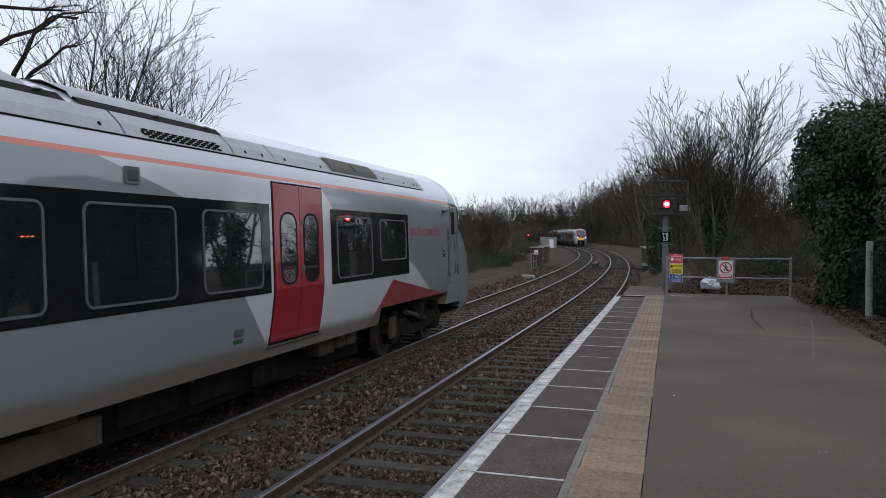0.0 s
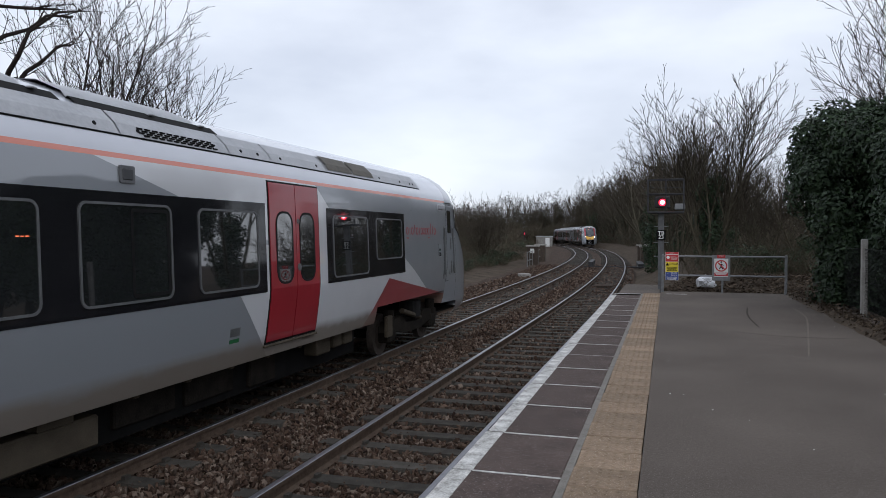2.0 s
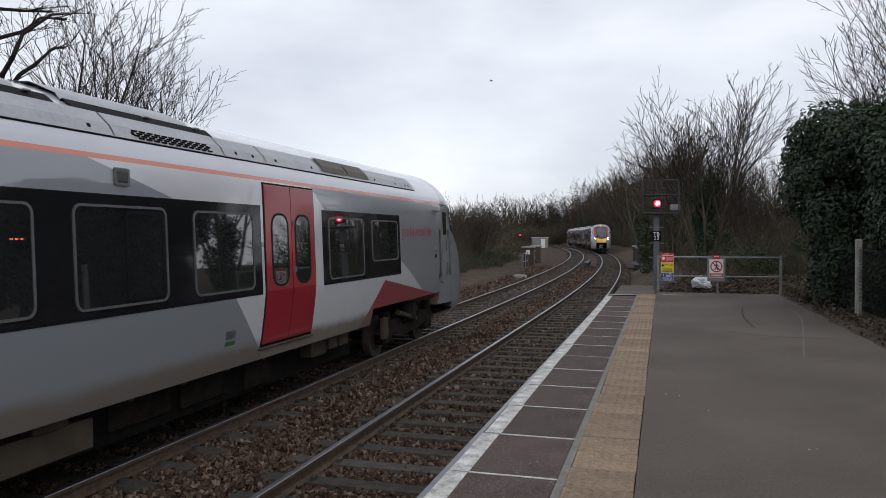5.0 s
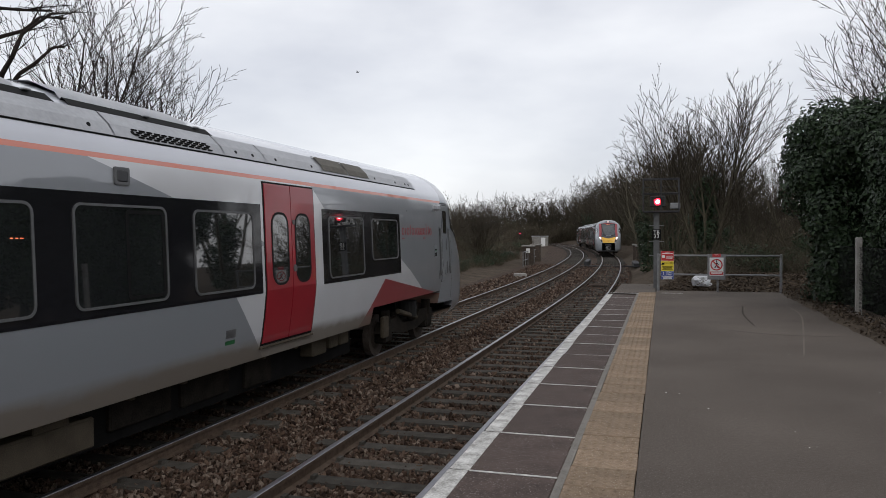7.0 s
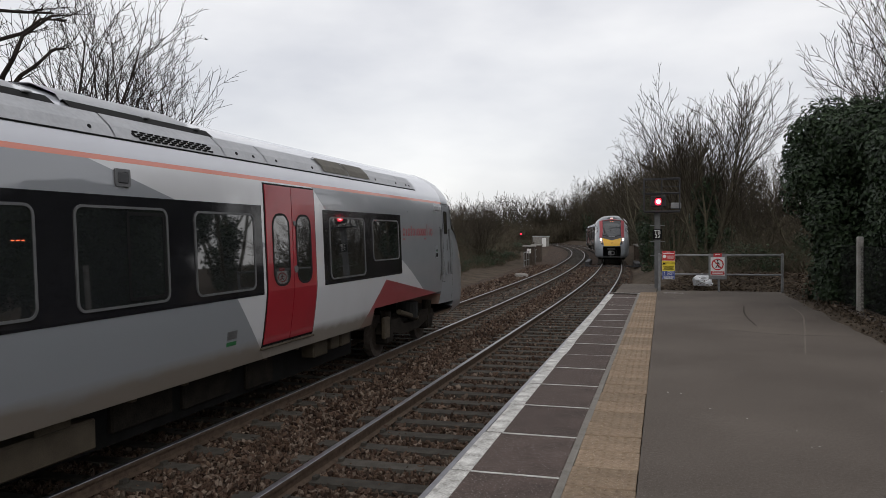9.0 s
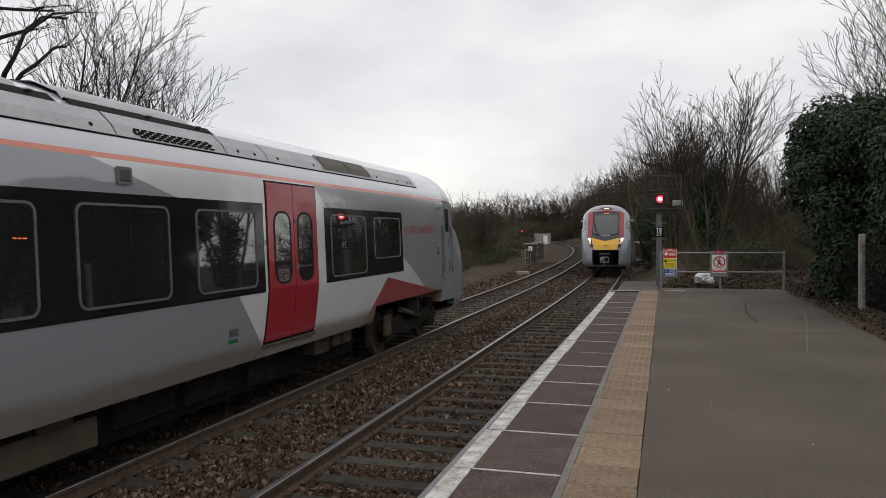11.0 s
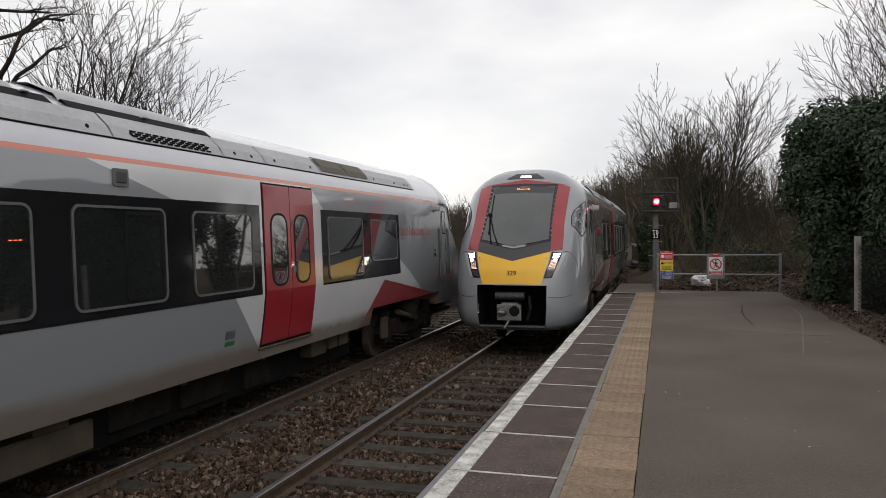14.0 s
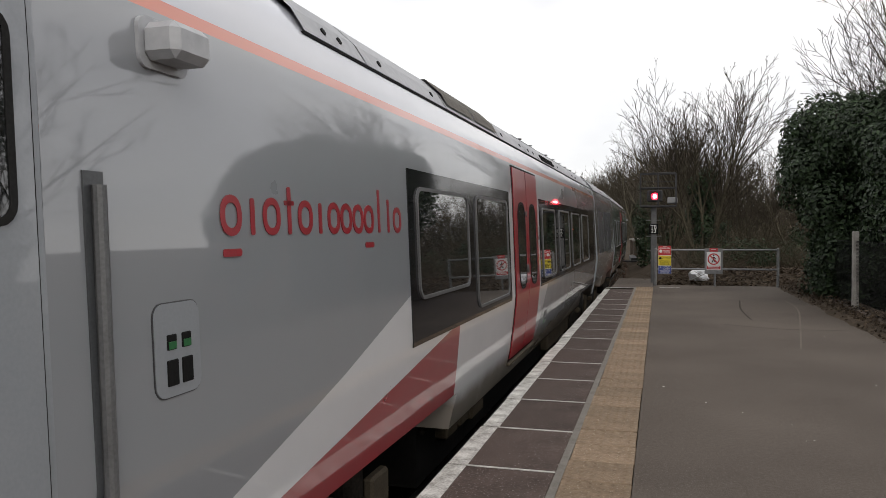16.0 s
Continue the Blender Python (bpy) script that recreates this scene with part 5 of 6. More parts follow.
def bare_tree(seed, height, r, stems=1, depth=3, spread=0.6, up=0.05, gap=1.0, ivy=0.0, lean=0.3, thin=0.008, label="bare winter tree with fine twigs", mat="bark"):
    rng = random.Random(seed)
    g, tw = Geo(), Geo()
    for i in range(stems):
        a = 6.283 * i / stems + rng.uniform(-0.5, 0.5)
        k = 0.05 if stems == 1 else lean * rng.uniform(0.4, 1.2)
        d = Vector((math.cos(a) * k, math.sin(a) * k, 1))
        base = Vector((0.15 * math.cos(a), 0.15 * math.sin(a), -0.3)) if stems > 1 else Vector((0, 0, -0.3))
        branch(g, tw, base, d, height * rng.uniform(0.8, 1.0), r * rng.uniform(0.75, 1), depth, rng, spread, up, gap, thin)
    root = thing("tree", label, "tree", group="bare trees")
    part("trunk", g, mat, root, "grey-brown trunk and limbs", smooth=True, fix=False)
    tagged(part("crown", tw, "twig" if mat == "bark" else "bark_dark", root, "fine bare twigs", fix=False), kind="stuff")
    if ivy:
        part("ivy", leaves(seed, [(rng.uniform(-0.4, 0.4), rng.uniform(-0.4, 0.4), 0.4 + k * 0.5, 0.6) for k in range(int(ivy / 0.5))], 240, 0.09), "ivy", root, "dark ivy on the trunk", fix=False)
    return root


def leaves(seed, blobs, per, size, rough=0.35):
    """Small folded leaves over the skin of rough balls (x, y, z, radius)."""
    rng = np.random.default_rng(seed)
    g = Geo()
    for x, y, z, r in blobs:
        for _ in range(int(per)):
            n = Vector(rng.normal(0, 1, 3))
            n.normalize()
            p = Vector((x, y, z)) + n * r * rng.uniform(1 - rough, 1.08)
            n = (n + Vector(rng.normal(0, 0.45, 3)) + Vector((0, 0, 0.25))).normalized()
            a = n.orthogonal().normalized()
            a.rotate(Matrix.Rotation(rng.uniform(0, 6.283), 3, n))
            b = n.cross(a)
            s = size * rng.uniform(0.6, 1.3)
            g.add([p - b * s, p + a * s * 0.62 + n * s * 0.15, p + b * s * 1.1 - n * s * 0.1, p - a * s * 0.62 + n * s * 0.15], [(0, 1, 2), (0, 2, 3)])
    return g


def scrub(seed, count, height, spread, label, mat="scrub", leaf=0, thick=1.0):
    """A tangle of thin arching stems."""
    rng = random.Random(seed)
    g = Geo()
    for _ in range(count):
        a = rng.uniform(0, 6.283)
        rad = spread * math.sqrt(rng.uniform(0, 1))
        p = Vector((rad * math.cos(a), rad * math.sin(a), -0.1))
        b = rng.uniform(0, 6.283)
        d = Vector((math.cos(b) * 0.5, math.sin(b) * 0.5, 1)).normalized()
        h = height * rng.uniform(0.35, 1.0) / 4
        r = rng.uniform(0.006, 0.016) * thick
        for i in range(4):
            e = p + d * h
            g.tube(p, e, r * (1 - i * 0.2), r * (0.8 - i * 0.2), 3, caps=False)
            for _k in range(2):
                f = (d + Vector((rng.uniform(-1, 1), rng.uniform(-1, 1), rng.uniform(-0.3, 0.8)))).normalized()
                g.tube(e, e + f * h * rng.uniform(0.5, 1.2), r * 0.5, r * 0.2, 3, caps=False)
            d = (d + Vector((math.cos(b), math.sin(b), -0.6)) * rng.uniform(0.05, 0.28)).normalized()
            p = e
    root = thing("bush", label, "bush", group="scrub")
    tagged(part("thicket", g, mat, root, fix=False), kind="stuff")
    if leaf:
        part("foliage", leaves(seed, [(rng.uniform(-spread, spread), rng.uniform(-spread, spread), rng.uniform(0.1, height * 0.6), rng.uniform(0.3, 0.7)) for _ in range(leaf)], 130, 0.07), "ivy", root, "dark green leaves", fix=False)
    return root


def plant(proto, rows):
    """Puts the prototype and its copies at (x, y, turn, size), on the ground."""
    for i, (x, y, turn, size, *lift) in enumerate(rows):
        ob = proto if i == 0 else copy_thing(proto, Matrix())
        ob.matrix_basis = pose(x, y, ground_height(x, y) + (lift[0] if lift else 0), 0, 0, turn)
        ob.scale = (size, size, size)


def lopped_tree(x, y):
    """An ivied trunk cut back hard, with a few long bent limbs to one side."""
    rng = random.Random(43)
    base = ground_height(x, y)
    side = Vector((0.686, 0.728, 0))
    g, tw = Geo(), Geo()
    g.tube((0, 0, -0.3), (0.03, 0.04, 3.6), 0.24, 0.20, 9)
    g.tube((0.03, 0.04, 3.6), (0, 0, 4.5 - base), 0.20, 0.13, 9)
    for k, path in enumerate((((0.0, 4.35), (0.12, 4.75), (0.30, 5.05), (0.47, 5.52), (0.98, 5.98), (1.15, 6.02)), ((0.1, 4.35), (0.24, 4.50), (0.42, 4.78), (0.70, 5.02), (1.02, 5.38), (1.25, 5.42)),
                              ((-0.1, 4.4), (-0.35, 5.2), (0.05, 5.52), (0.50, 5.72), (0.82, 6.05), (1.3, 6.08)), ((0.0, 4.4), (-0.5, 5.6), (-0.2, 6.18), (0.5, 6.22), (1.05, 6.28)), ((0.0, 4.4), (-0.6, 4.9), (-1.0, 5.8), (-0.9, 6.9)))):
        pts = [side * a + Vector((-0.728, 0.686, 0)) * 0.15 * (k - 2) * min(i, 2) + Vector((0, 0, z - base)) for i, (a, z) in enumerate(path)]
        n = len(pts)
        for i, (p, q) in enumerate(zip(pts, pts[1:])):
            g.tube(p, q, 0.058 * (1 - 0.8 * i / n), 0.058 * (1 - 0.8 * (i + 1) / n), 7)
            if i > 0:
                for _ in range(2):
                    d = (q - p).normalized() + Vector((rng.uniform(-0.7, 0.7), rng.uniform(-0.7, 0.7), rng.uniform(-0.3, 0.6)))
                    branch(g, tw, p.lerp(q, rng.random()), d, rng.uniform(0.4, 0.9), 0.016, 1, rng, 0.6, 0.05, 0.2, 0.006)
    root = thing("tree", "lopped ivy-clad tree with a few long bent limbs", "tree", pose(x, y, base), group="bare trees")
    part("trunk", g, "bark_dark", root, "dark trunk and limbs", smooth=True, fix=False)
    tagged(part("crown", tw, "bark_dark", root, "few fine twigs", fix=False), kind="stuff")
    part("ivy", leaves(44, [(rng.uniform(-0.25, 0.35), rng.uniform(-0.25, 0.35), 4.4 - base - 0.3 * k, 0.28) for k in range(9)], 150, 0.05), "ivy", root, "dark ivy on the trunk", fix=False)


def woods():
    rng = random.Random(11)
    tall = [bare_tree(21, 10, 0.20, 1, 4, 0.62, 0.09, 1.1, ivy=6), bare_tree(22, 9, 0.11, 8, 3, 0.5, 0.08, 0.8, ivy=5, lean=0.42, thin=0.013),
            bare_tree(23, 10, 0.14, 3, 3, 0.5, 0.09, 0.9, ivy=3, thin=0.009), bare_tree(24, 9, 0.10, 7, 3, 0.5, 0.08, 0.8, lean=0.45, thin=0.013)]
    spots = {0: [], 1: [], 2: [], 3: []}
    # the multi-stemmed trees behind the gate
    for x, y, size, k in ((1.5, 31, 0.69, 1), (3.5, 31, 0.42, 3), (4.9, 30, 0.40, 2), (6.4, 34, 0.38, 3), (2.7, 35, 0.50, 2), (0.4, 38, 0.56, 3), (2.2, 45, 0.78, 0), (-0.8, 50, 0.85, 0), (0.8, 56, 0.9, 1), (-1.2, 62, 0.95, 2)):
        spots[k].append((x, y, rng.uniform(0, 360), size))
    # trees behind the platform, seen in the glass and paint of the trains
    for x, y in ((9, -3), (11, 4), (10, 9.5), (13, 0), (9.0, 11.0), (8.8, 29.0), (11.0, 33.0)):
        spots[rng.choice((0, 2, 2, 3))].append((x, y, rng.uniform(0, 360), rng.uniform(0.8, 1.0)))
    for k in range(4):
        plant(tall[k], spots[k])
    far = [bare_tree(25, 10, 0.17, 2, 3, 0.7, 0.05, 1.5, ivy=5, thin=0.022), bare_tree(26, 10, 0.13, 4, 2, 0.5, 0.05, 0.8, thin=0.024), bare_tree(28, 11, 0.16, 3, 2, 0.55, 0.05, 0.75, thin=0.024), bare_tree(29, 9, 0.12, 6, 2, 0.6, 0.04, 0.75, lean=0.4, thin=0.022)]
    spots = {0: [], 1: [], 2: [], 3: []}
    # along the right-hand side of the curve
    for i in range(70):
        s = 50 + i * 2.3 + rng.uniform(-1, 1)
        x, y, _ = line(s, 6.5 + rng.uniform(0, 8))
        spots[rng.choice((0, 0, 1, 2, 3))].append((x, y, rng.uniform(0, 360), (rng.uniform(0.5, 0.7) if x > 0.03 * y else rng.uniform(0.72, 0.98) + s * 0.0022)))
    for i in range(56):
        s = 70 + i * 4.6
        x, y, _ = line(s, 15 + rng.uniform(0, 16))
        spots[i % 4].append((x, y, rng.uniform(0, 360), rng.uniform(0.95, 1.3) * (0.5 if s < 130 else 1.0)))
    # far side and the wood that closes the view
    for i in range(50):
        s = 90 + i * 4.5
        x, y, _ = line(s, -15 - rng.uniform(0, 14) - (6 if s > 170 else 0))
        spots[1 + i % 3].append((x, y, rng.uniform(0, 360), rng.uniform(0.22, 0.34) if s < 150 else rng.uniform(0.4, 0.65)))
    for i in range(60):
        x, y = -190 + i * 3.0, 205 + rng.uniform(0, 40) + i * 0.5
        spots[i % 4].append((x, y, rng.uniform(0, 360), rng.uniform(0.85, 1.2)))
    for i in range(44):
        x, y = -64 + i * 1.2, 196 + rng.uniform(0, 14) + i * 0.4
        spots[i % 4].append((x, y, rng.uniform(0, 360), rng.uniform(0.7, 1.0) + (0.3 if i > 15 else 0)))
    for k in range(4):
        plant(far[k], spots[k])
    # thick-crowned round bushes by the far track
    thorn = bare_tree(27, 6.2, 0.08, 9, 2, 0.6, 0.03, 0.5, lean=0.55, thin=0.014, label="round leafless thorn bush beside the far track")
    plant(thorn, [(-14.4, 60, 0, 0.78), (-17.0, 57, 90, 0.74), (-15.8, 66, 180, 0.8), (-18.5, 64, 30, 0.74), (-19.5, 56, 250, 0.72)])
    # single trees over the standing train
    big = bare_tree(31, 9.5, 0.12, 4, 3, 0.52, 0.07, 0.78, lean=0.30, thin=0.010, label="bare multi-stemmed tree behind the railway", mat="bark_dark")
    plant(big, [(-18.3, 20.8, 40, 0.98), (-17.05, 22.3, 200, 0.84)])
    lopped_tree(-12.9, 12.0)
    over = bare_tree(54, 9, 0.07, 6, 3, 0.5, 0.05, 0.9, lean=0.36, thin=0.011, label="bare tree rising behind the ivy", mat="bark_dark")
    plant(over, [(5.95, 21.8, 60, 0.71)])
    # scrub along both sides
    kinds = [scrub(61, 170, 2.2, 2.0, "brown leafless scrub beside the line"), scrub(62, 150, 1.6, 1.8, "bramble and scrub beside the line", leaf=9), scrub(63, 170, 3.2, 1.8, "tall leafless brown thicket")]
    rows = {0: [], 1: [], 2: []}
    for i in range(20):
        x, y = rng.uniform(1.2, 8.0), rng.uniform(25.5, 36)
        rows[rng.choice((0, 2, 0, 1))].append((x, y, rng.uniform(0, 360), rng.uniform(0.5, 0.75)))
    for i in range(16):
        s = 28 + i * 3.0
        x, y, _ = line(s, -9.8 - rng.uniform(0, 1.5))
        rows[1 if i % 3 else 0].append((x, y, rng.uniform(0, 360), rng.uniform(0.4, 0.7)))
    for k in range(3):
        plant(kinds[k], rows[k])
    wide = [scrub(64, 90, 2.2, 2.0, "brown leafless scrub beside the line", thick=2.2), scrub(65, 90, 1.6, 1.9, "bramble and scrub beside the line", leaf=4, thick=2.0), scrub(66, 110, 3.2, 1.9, "tall leafless brown thicket", thick=2.4)]
    rows = {0: [], 1: [], 2: []}
    for i in range(40):
        x, y, _ = line(27 + i * 1.35, -9.3 - rng.uniform(0, 1.6))
        rows[1].append((x, y, rng.uniform(0, 360), rng.uniform(0.3, 0.5)))
    for i in range(48):
        s = 34 + i * 3.4
        x, y, _ = line(s, -10.6 - rng.uniform(0, 2.5))
        rows[i % 2].append((x, y, rng.uniform(0, 360), rng.uniform(0.5, 0.8)))
        x, y, _ = line(s + 4, -14.5 - rng.uniform(0, 4))
        rows[(i + 1) % 3].append((x, y, rng.uniform(0, 360), rng.uniform(0.8, 1.15)))
    for i in range(50):
        s = 38 + i * 3.6
        x, y, _ = line(s, (7.2 if s < 85 else 5.6) + rng.uniform(0, 2.0))
        rows[i % 3].append((x, y, rng.uniform(0, 360), rng.uniform(0.8, 1.3)))
        x, y, _ = line(s, 10 + rng.uniform(0, 3.0))
        rows[2].append((x, y, rng.uniform(0, 360), rng.uniform(1.2, 1.7)))
    for i in range(34):
        x, y = -160 + i * 4, 190 + rng.uniform(0, 15) + i
        rows[2].append((x, y, rng.uniform(0, 360), rng.uniform(1.6, 2.2)))
    for i in range(24):
        x, y = -66 + i * 2.3, 186 + rng.uniform(0, 8) + i * 0.6
        rows[2].append((x, y, rng.uniform(0, 360), rng.uniform(1.7, 2.4)))
    for k in range(3):
        plant(wide[k], rows[k])


def ivy_mass():
    """The great ivy-covered stump and wall beside the platform fence."""
    rng = random.Random(7)
    blobs = []
    for i in range(230):
        y = rng.uniform(13.9, 19.2)
        x0 = 3.75 if y < 16.5 else 3.22
        x = x0 + 0.2 + 2.2 * rng.uniform(0, 1) ** 1.8
        top = 3.45 + 0.9 * min(x - 2.95, 0.9) - 0.13 * (19.2 - y)
        top -= 0.55 * max(15.4 - y, 0.0)
        z = rng.uniform(0.2 if y > 16.3 else 0.9, top)
        if y > 17 and z > 2.2:
            x -= 0.32
        blobs.append((x, y, z, rng.uniform(0.35, 0.65)))
    root = thing("ivy_hedge", "dense dark green ivy hanging over the fence", "ivy")
    part("foliage", leaves(8, blobs, 980, 0.05), "ivy", root, fix=False)
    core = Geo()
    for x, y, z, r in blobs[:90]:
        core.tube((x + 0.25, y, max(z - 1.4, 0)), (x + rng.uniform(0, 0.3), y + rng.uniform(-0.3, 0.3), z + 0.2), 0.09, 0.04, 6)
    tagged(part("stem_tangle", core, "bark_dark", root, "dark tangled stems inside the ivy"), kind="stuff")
    lit = leaves(9, [(3.25, y * 0.35 + 8, 0.0, 0.20) for y in range(36)], 60, 0.035)
    tagged(thing("leaf_litter", "dead leaves along the foot of the fence", "leaf litter", geo=lit, mat="litter", fix=False), kind="stuff")


def litter_behind_gate():
    rng = np.random.default_rng(3)
    g = Geo()
    for _ in range(5200):
        x, y = rng.uniform(-0.1, 5.5), rng.uniform(20.95, 25.5)
        z = ground_height(x, y) + 0.02 + rng.uniform(0, 0.1)
        n = Vector(rng.normal(0, 0.5, 3)) + Vector((0, 0, 1))
        n.normalize()
        a = n.orthogonal().normalized()
        b = n.cross(a)
        s = rng.uniform(0.03, 0.07)
        p = Vector((x, y, z))
        g.add([p - a * s, p - b * s * 0.6, p + a * s, p + b * s * 0.6], [(0, 1, 2, 3)])
    for _ in range(320):
        x, y = rng.uniform(0.1, 5.5), rng.uniform(21.0, 24.5)
        z = ground_height(x, y) + 0.05
        d = Vector((rng.normal(), rng.normal(), abs(rng.normal()) * 0.3)).normalized()
        p = Vector((x, y, z))
        g.tube(p, p + d * rng.uniform(0.3, 1.1), 0.012, 0.004, 3, caps=False)
    tagged(thing("dead_branches", "dead leaves and cut branches behind the gate", "leaf litter", geo=g, mat="litter", fix=False), kind="stuff")


# ---- platform end: gate, signs, signal, fence ----
GATE_Y = 20.62


def gate():
    root = thing("gate", "galvanised tubular steel gate at the platform end", "gate", pose(0, GATE_Y, 0))
    for x in (-0.10, 2.89):
        part("post", Geo().tube((x, 0, -0.4), (x, 0, 0.98), 0.032, n=14), "steel", root)
        part("cap", Geo().tube((x, 0, 0.98), (x, 0, 1.0), 0.035, 0.02, n=14), "steel", root)
    part("post", Geo().tube((1.38, 0.02, -0.4), (1.38, 0.02, 0.95), 0.026, n=12), "steel", root)
    for z in (0.95, 0.45):
        part("rail", Geo().tube((-0.10, 0, z), (2.89, 0, z), 0.024, n=12), "steel", root)
    return root


def bars(root, x0, x1, z, n, mat, y=-0.012, gap=0.028, high=0.011):
    for i in range(n):
        s = 1 - 0.25 * ((i * 7) % 3) / 3
        part("text_bar", Geo().box(((x0 + x1) / 2, y, z - i * gap), ((x1 - x0) * s, 0.004, high)), mat, root)


def face(txt, size, mat, x, z, root, y=-0.012):
    return lettering(txt, size, mat, pose(x, y, z, 90, 0, 0), root)


def signs():
    w = thing("warning_sign", "red, yellow and blue trespass and danger notice on the gate", "sign", pose(0.13, GATE_Y - 0.045, 0))
    part("backing", Geo().box((0, 0.006, 0.69), (0.33, 0.008, 0.74), 0.003), "sign_white", w)
    part("red_panel", Geo().box((0, 0, 0.935), (0.32, 0.008, 0.25), 0.002), "sign_red", w, "red panel")
    part("yellow_panel", Geo().box((0, 0, 0.67), (0.32, 0.008, 0.26), 0.002), "sign_yellow", w, "yellow panel")
    part("blue_panel", Geo().box((0, 0, 0.43), (0.32, 0.008, 0.21), 0.002), "sign_blue", w, "blue panel")
    bars(w, -0.05, 0.05, 1.035, 1, "sign_white", -0.007)
    bars(w, -0.14, 0.14, 1.0, 1, "sign_white", -0.007, high=0.018)
    bars(w, -0.04, 0.14, 0.93, 3, "sign_white", -0.007)
    part("prohibition_ring", Geo().tube((-0.1, -0.004, 0.92), (-0.1, -0.007, 0.92), 0.042, n=20), "sign_white", w)
    face("DANGER", 0.062, "black", 0.04, 0.745, w, -0.006)
    part("triangle", Geo().prism([(-0.045, 0), (0.045, 0), (0, 0.075)], -0.004, -0.007, lambda p, q, r: (p - 0.115, r, q + 0.705)), "black", w)
    bars(w, -0.13, 0.13, 0.66, 4, "black", -0.007)
    face("STAFF", 0.06, "sign_white", 0.05, 0.505, w, -0.006)
    face("ONLY", 0.06, "sign_white", 0.05, 0.45, w, -0.006)
    face("!", 0.11, "sign_white", -0.1, 0.475, w, -0.006)
    bars(w, -0.13, 0.13, 0.40, 3, "sign_white", -0.007)
    p = thing("no_entry_sign", "white and red no-walking sign on a grey board", "sign", pose(1.345, GATE_Y - 0.06, 0))
    part("board", Geo().box((0, 0.01, 0.66), (0.44, 0.012, 0.66), 0.004), "steel", p)
    part("red_header", Geo().box((0.0, 0, 0.955), (0.2, 0.008, 0.09), 0.002), "sign_red", p, "red label")
    part("white_panel", Geo().box((0, 0, 0.665), (0.34, 0.008, 0.47), 0.002), "sign_white", p, "white panel")
    n = 28
    rows = [[(r * math.cos(2 * math.pi * i / n), y, 0.715 + r * math.sin(2 * math.pi * i / n)) for i in range(n)] for r, y in ((0.15, -0.004), (0.15, -0.008), (0.12, -0.008), (0.12, -0.004))]
    part("red_ring", Geo().grid(rows, close=True), "sign_red", p, "red ring")
    g = Geo()
    for a, b, r in (((0.0, 0.80), (0.0, 0.80), 0.02), ((0.01, 0.775), (-0.005, 0.70), 0.02), ((-0.005, 0.70), (0.045, 0.63), 0.012), ((-0.005, 0.70), (-0.045, 0.625), 0.012), ((0.01, 0.765), (0.055, 0.715), 0.009), ((0.0, 0.765), (-0.05, 0.735), 0.009)):
        if a == b:
            g.tube((a[0], -0.004, a[1] + 0.01), (a[0], -0.0075, a[1] + 0.01), r, n=12)
        else:
            d = Vector((b[0] - a[0], 0, b[1] - a[1])).normalized()
            k = Vector((-d.z, 0, d.x)) * r
            va, vb = Vector((a[0], -0.0065, a[1])), Vector((b[0], -0.0065, b[1]))
            g.add([va - k, va + k, vb + k, vb - k], [(0, 1, 2, 3)])
    part("pictogram", g, "black", p, "black walking figure symbol")
    part("red_slash", Geo().prism([(-0.105, 0.805), (-0.085, 0.825), (0.105, 0.625), (0.085, 0.605)], -0.005, -0.0085, lambda a, b, r: (a, r, b)), "sign_red", p, "red slash")
    part("red_panel", Geo().box((0, -0.003, 0.495), (0.33, 0.006, 0.09), 0.002), "sign_red", p, "red panel")
    bars(p, -0.14, 0.14, 0.52, 2, "sign_white", -0.008, gap=0.035, high=0.016)
    bars(p, -0.06, 0.06, 0.97, 1, "sign_white", -0.007)


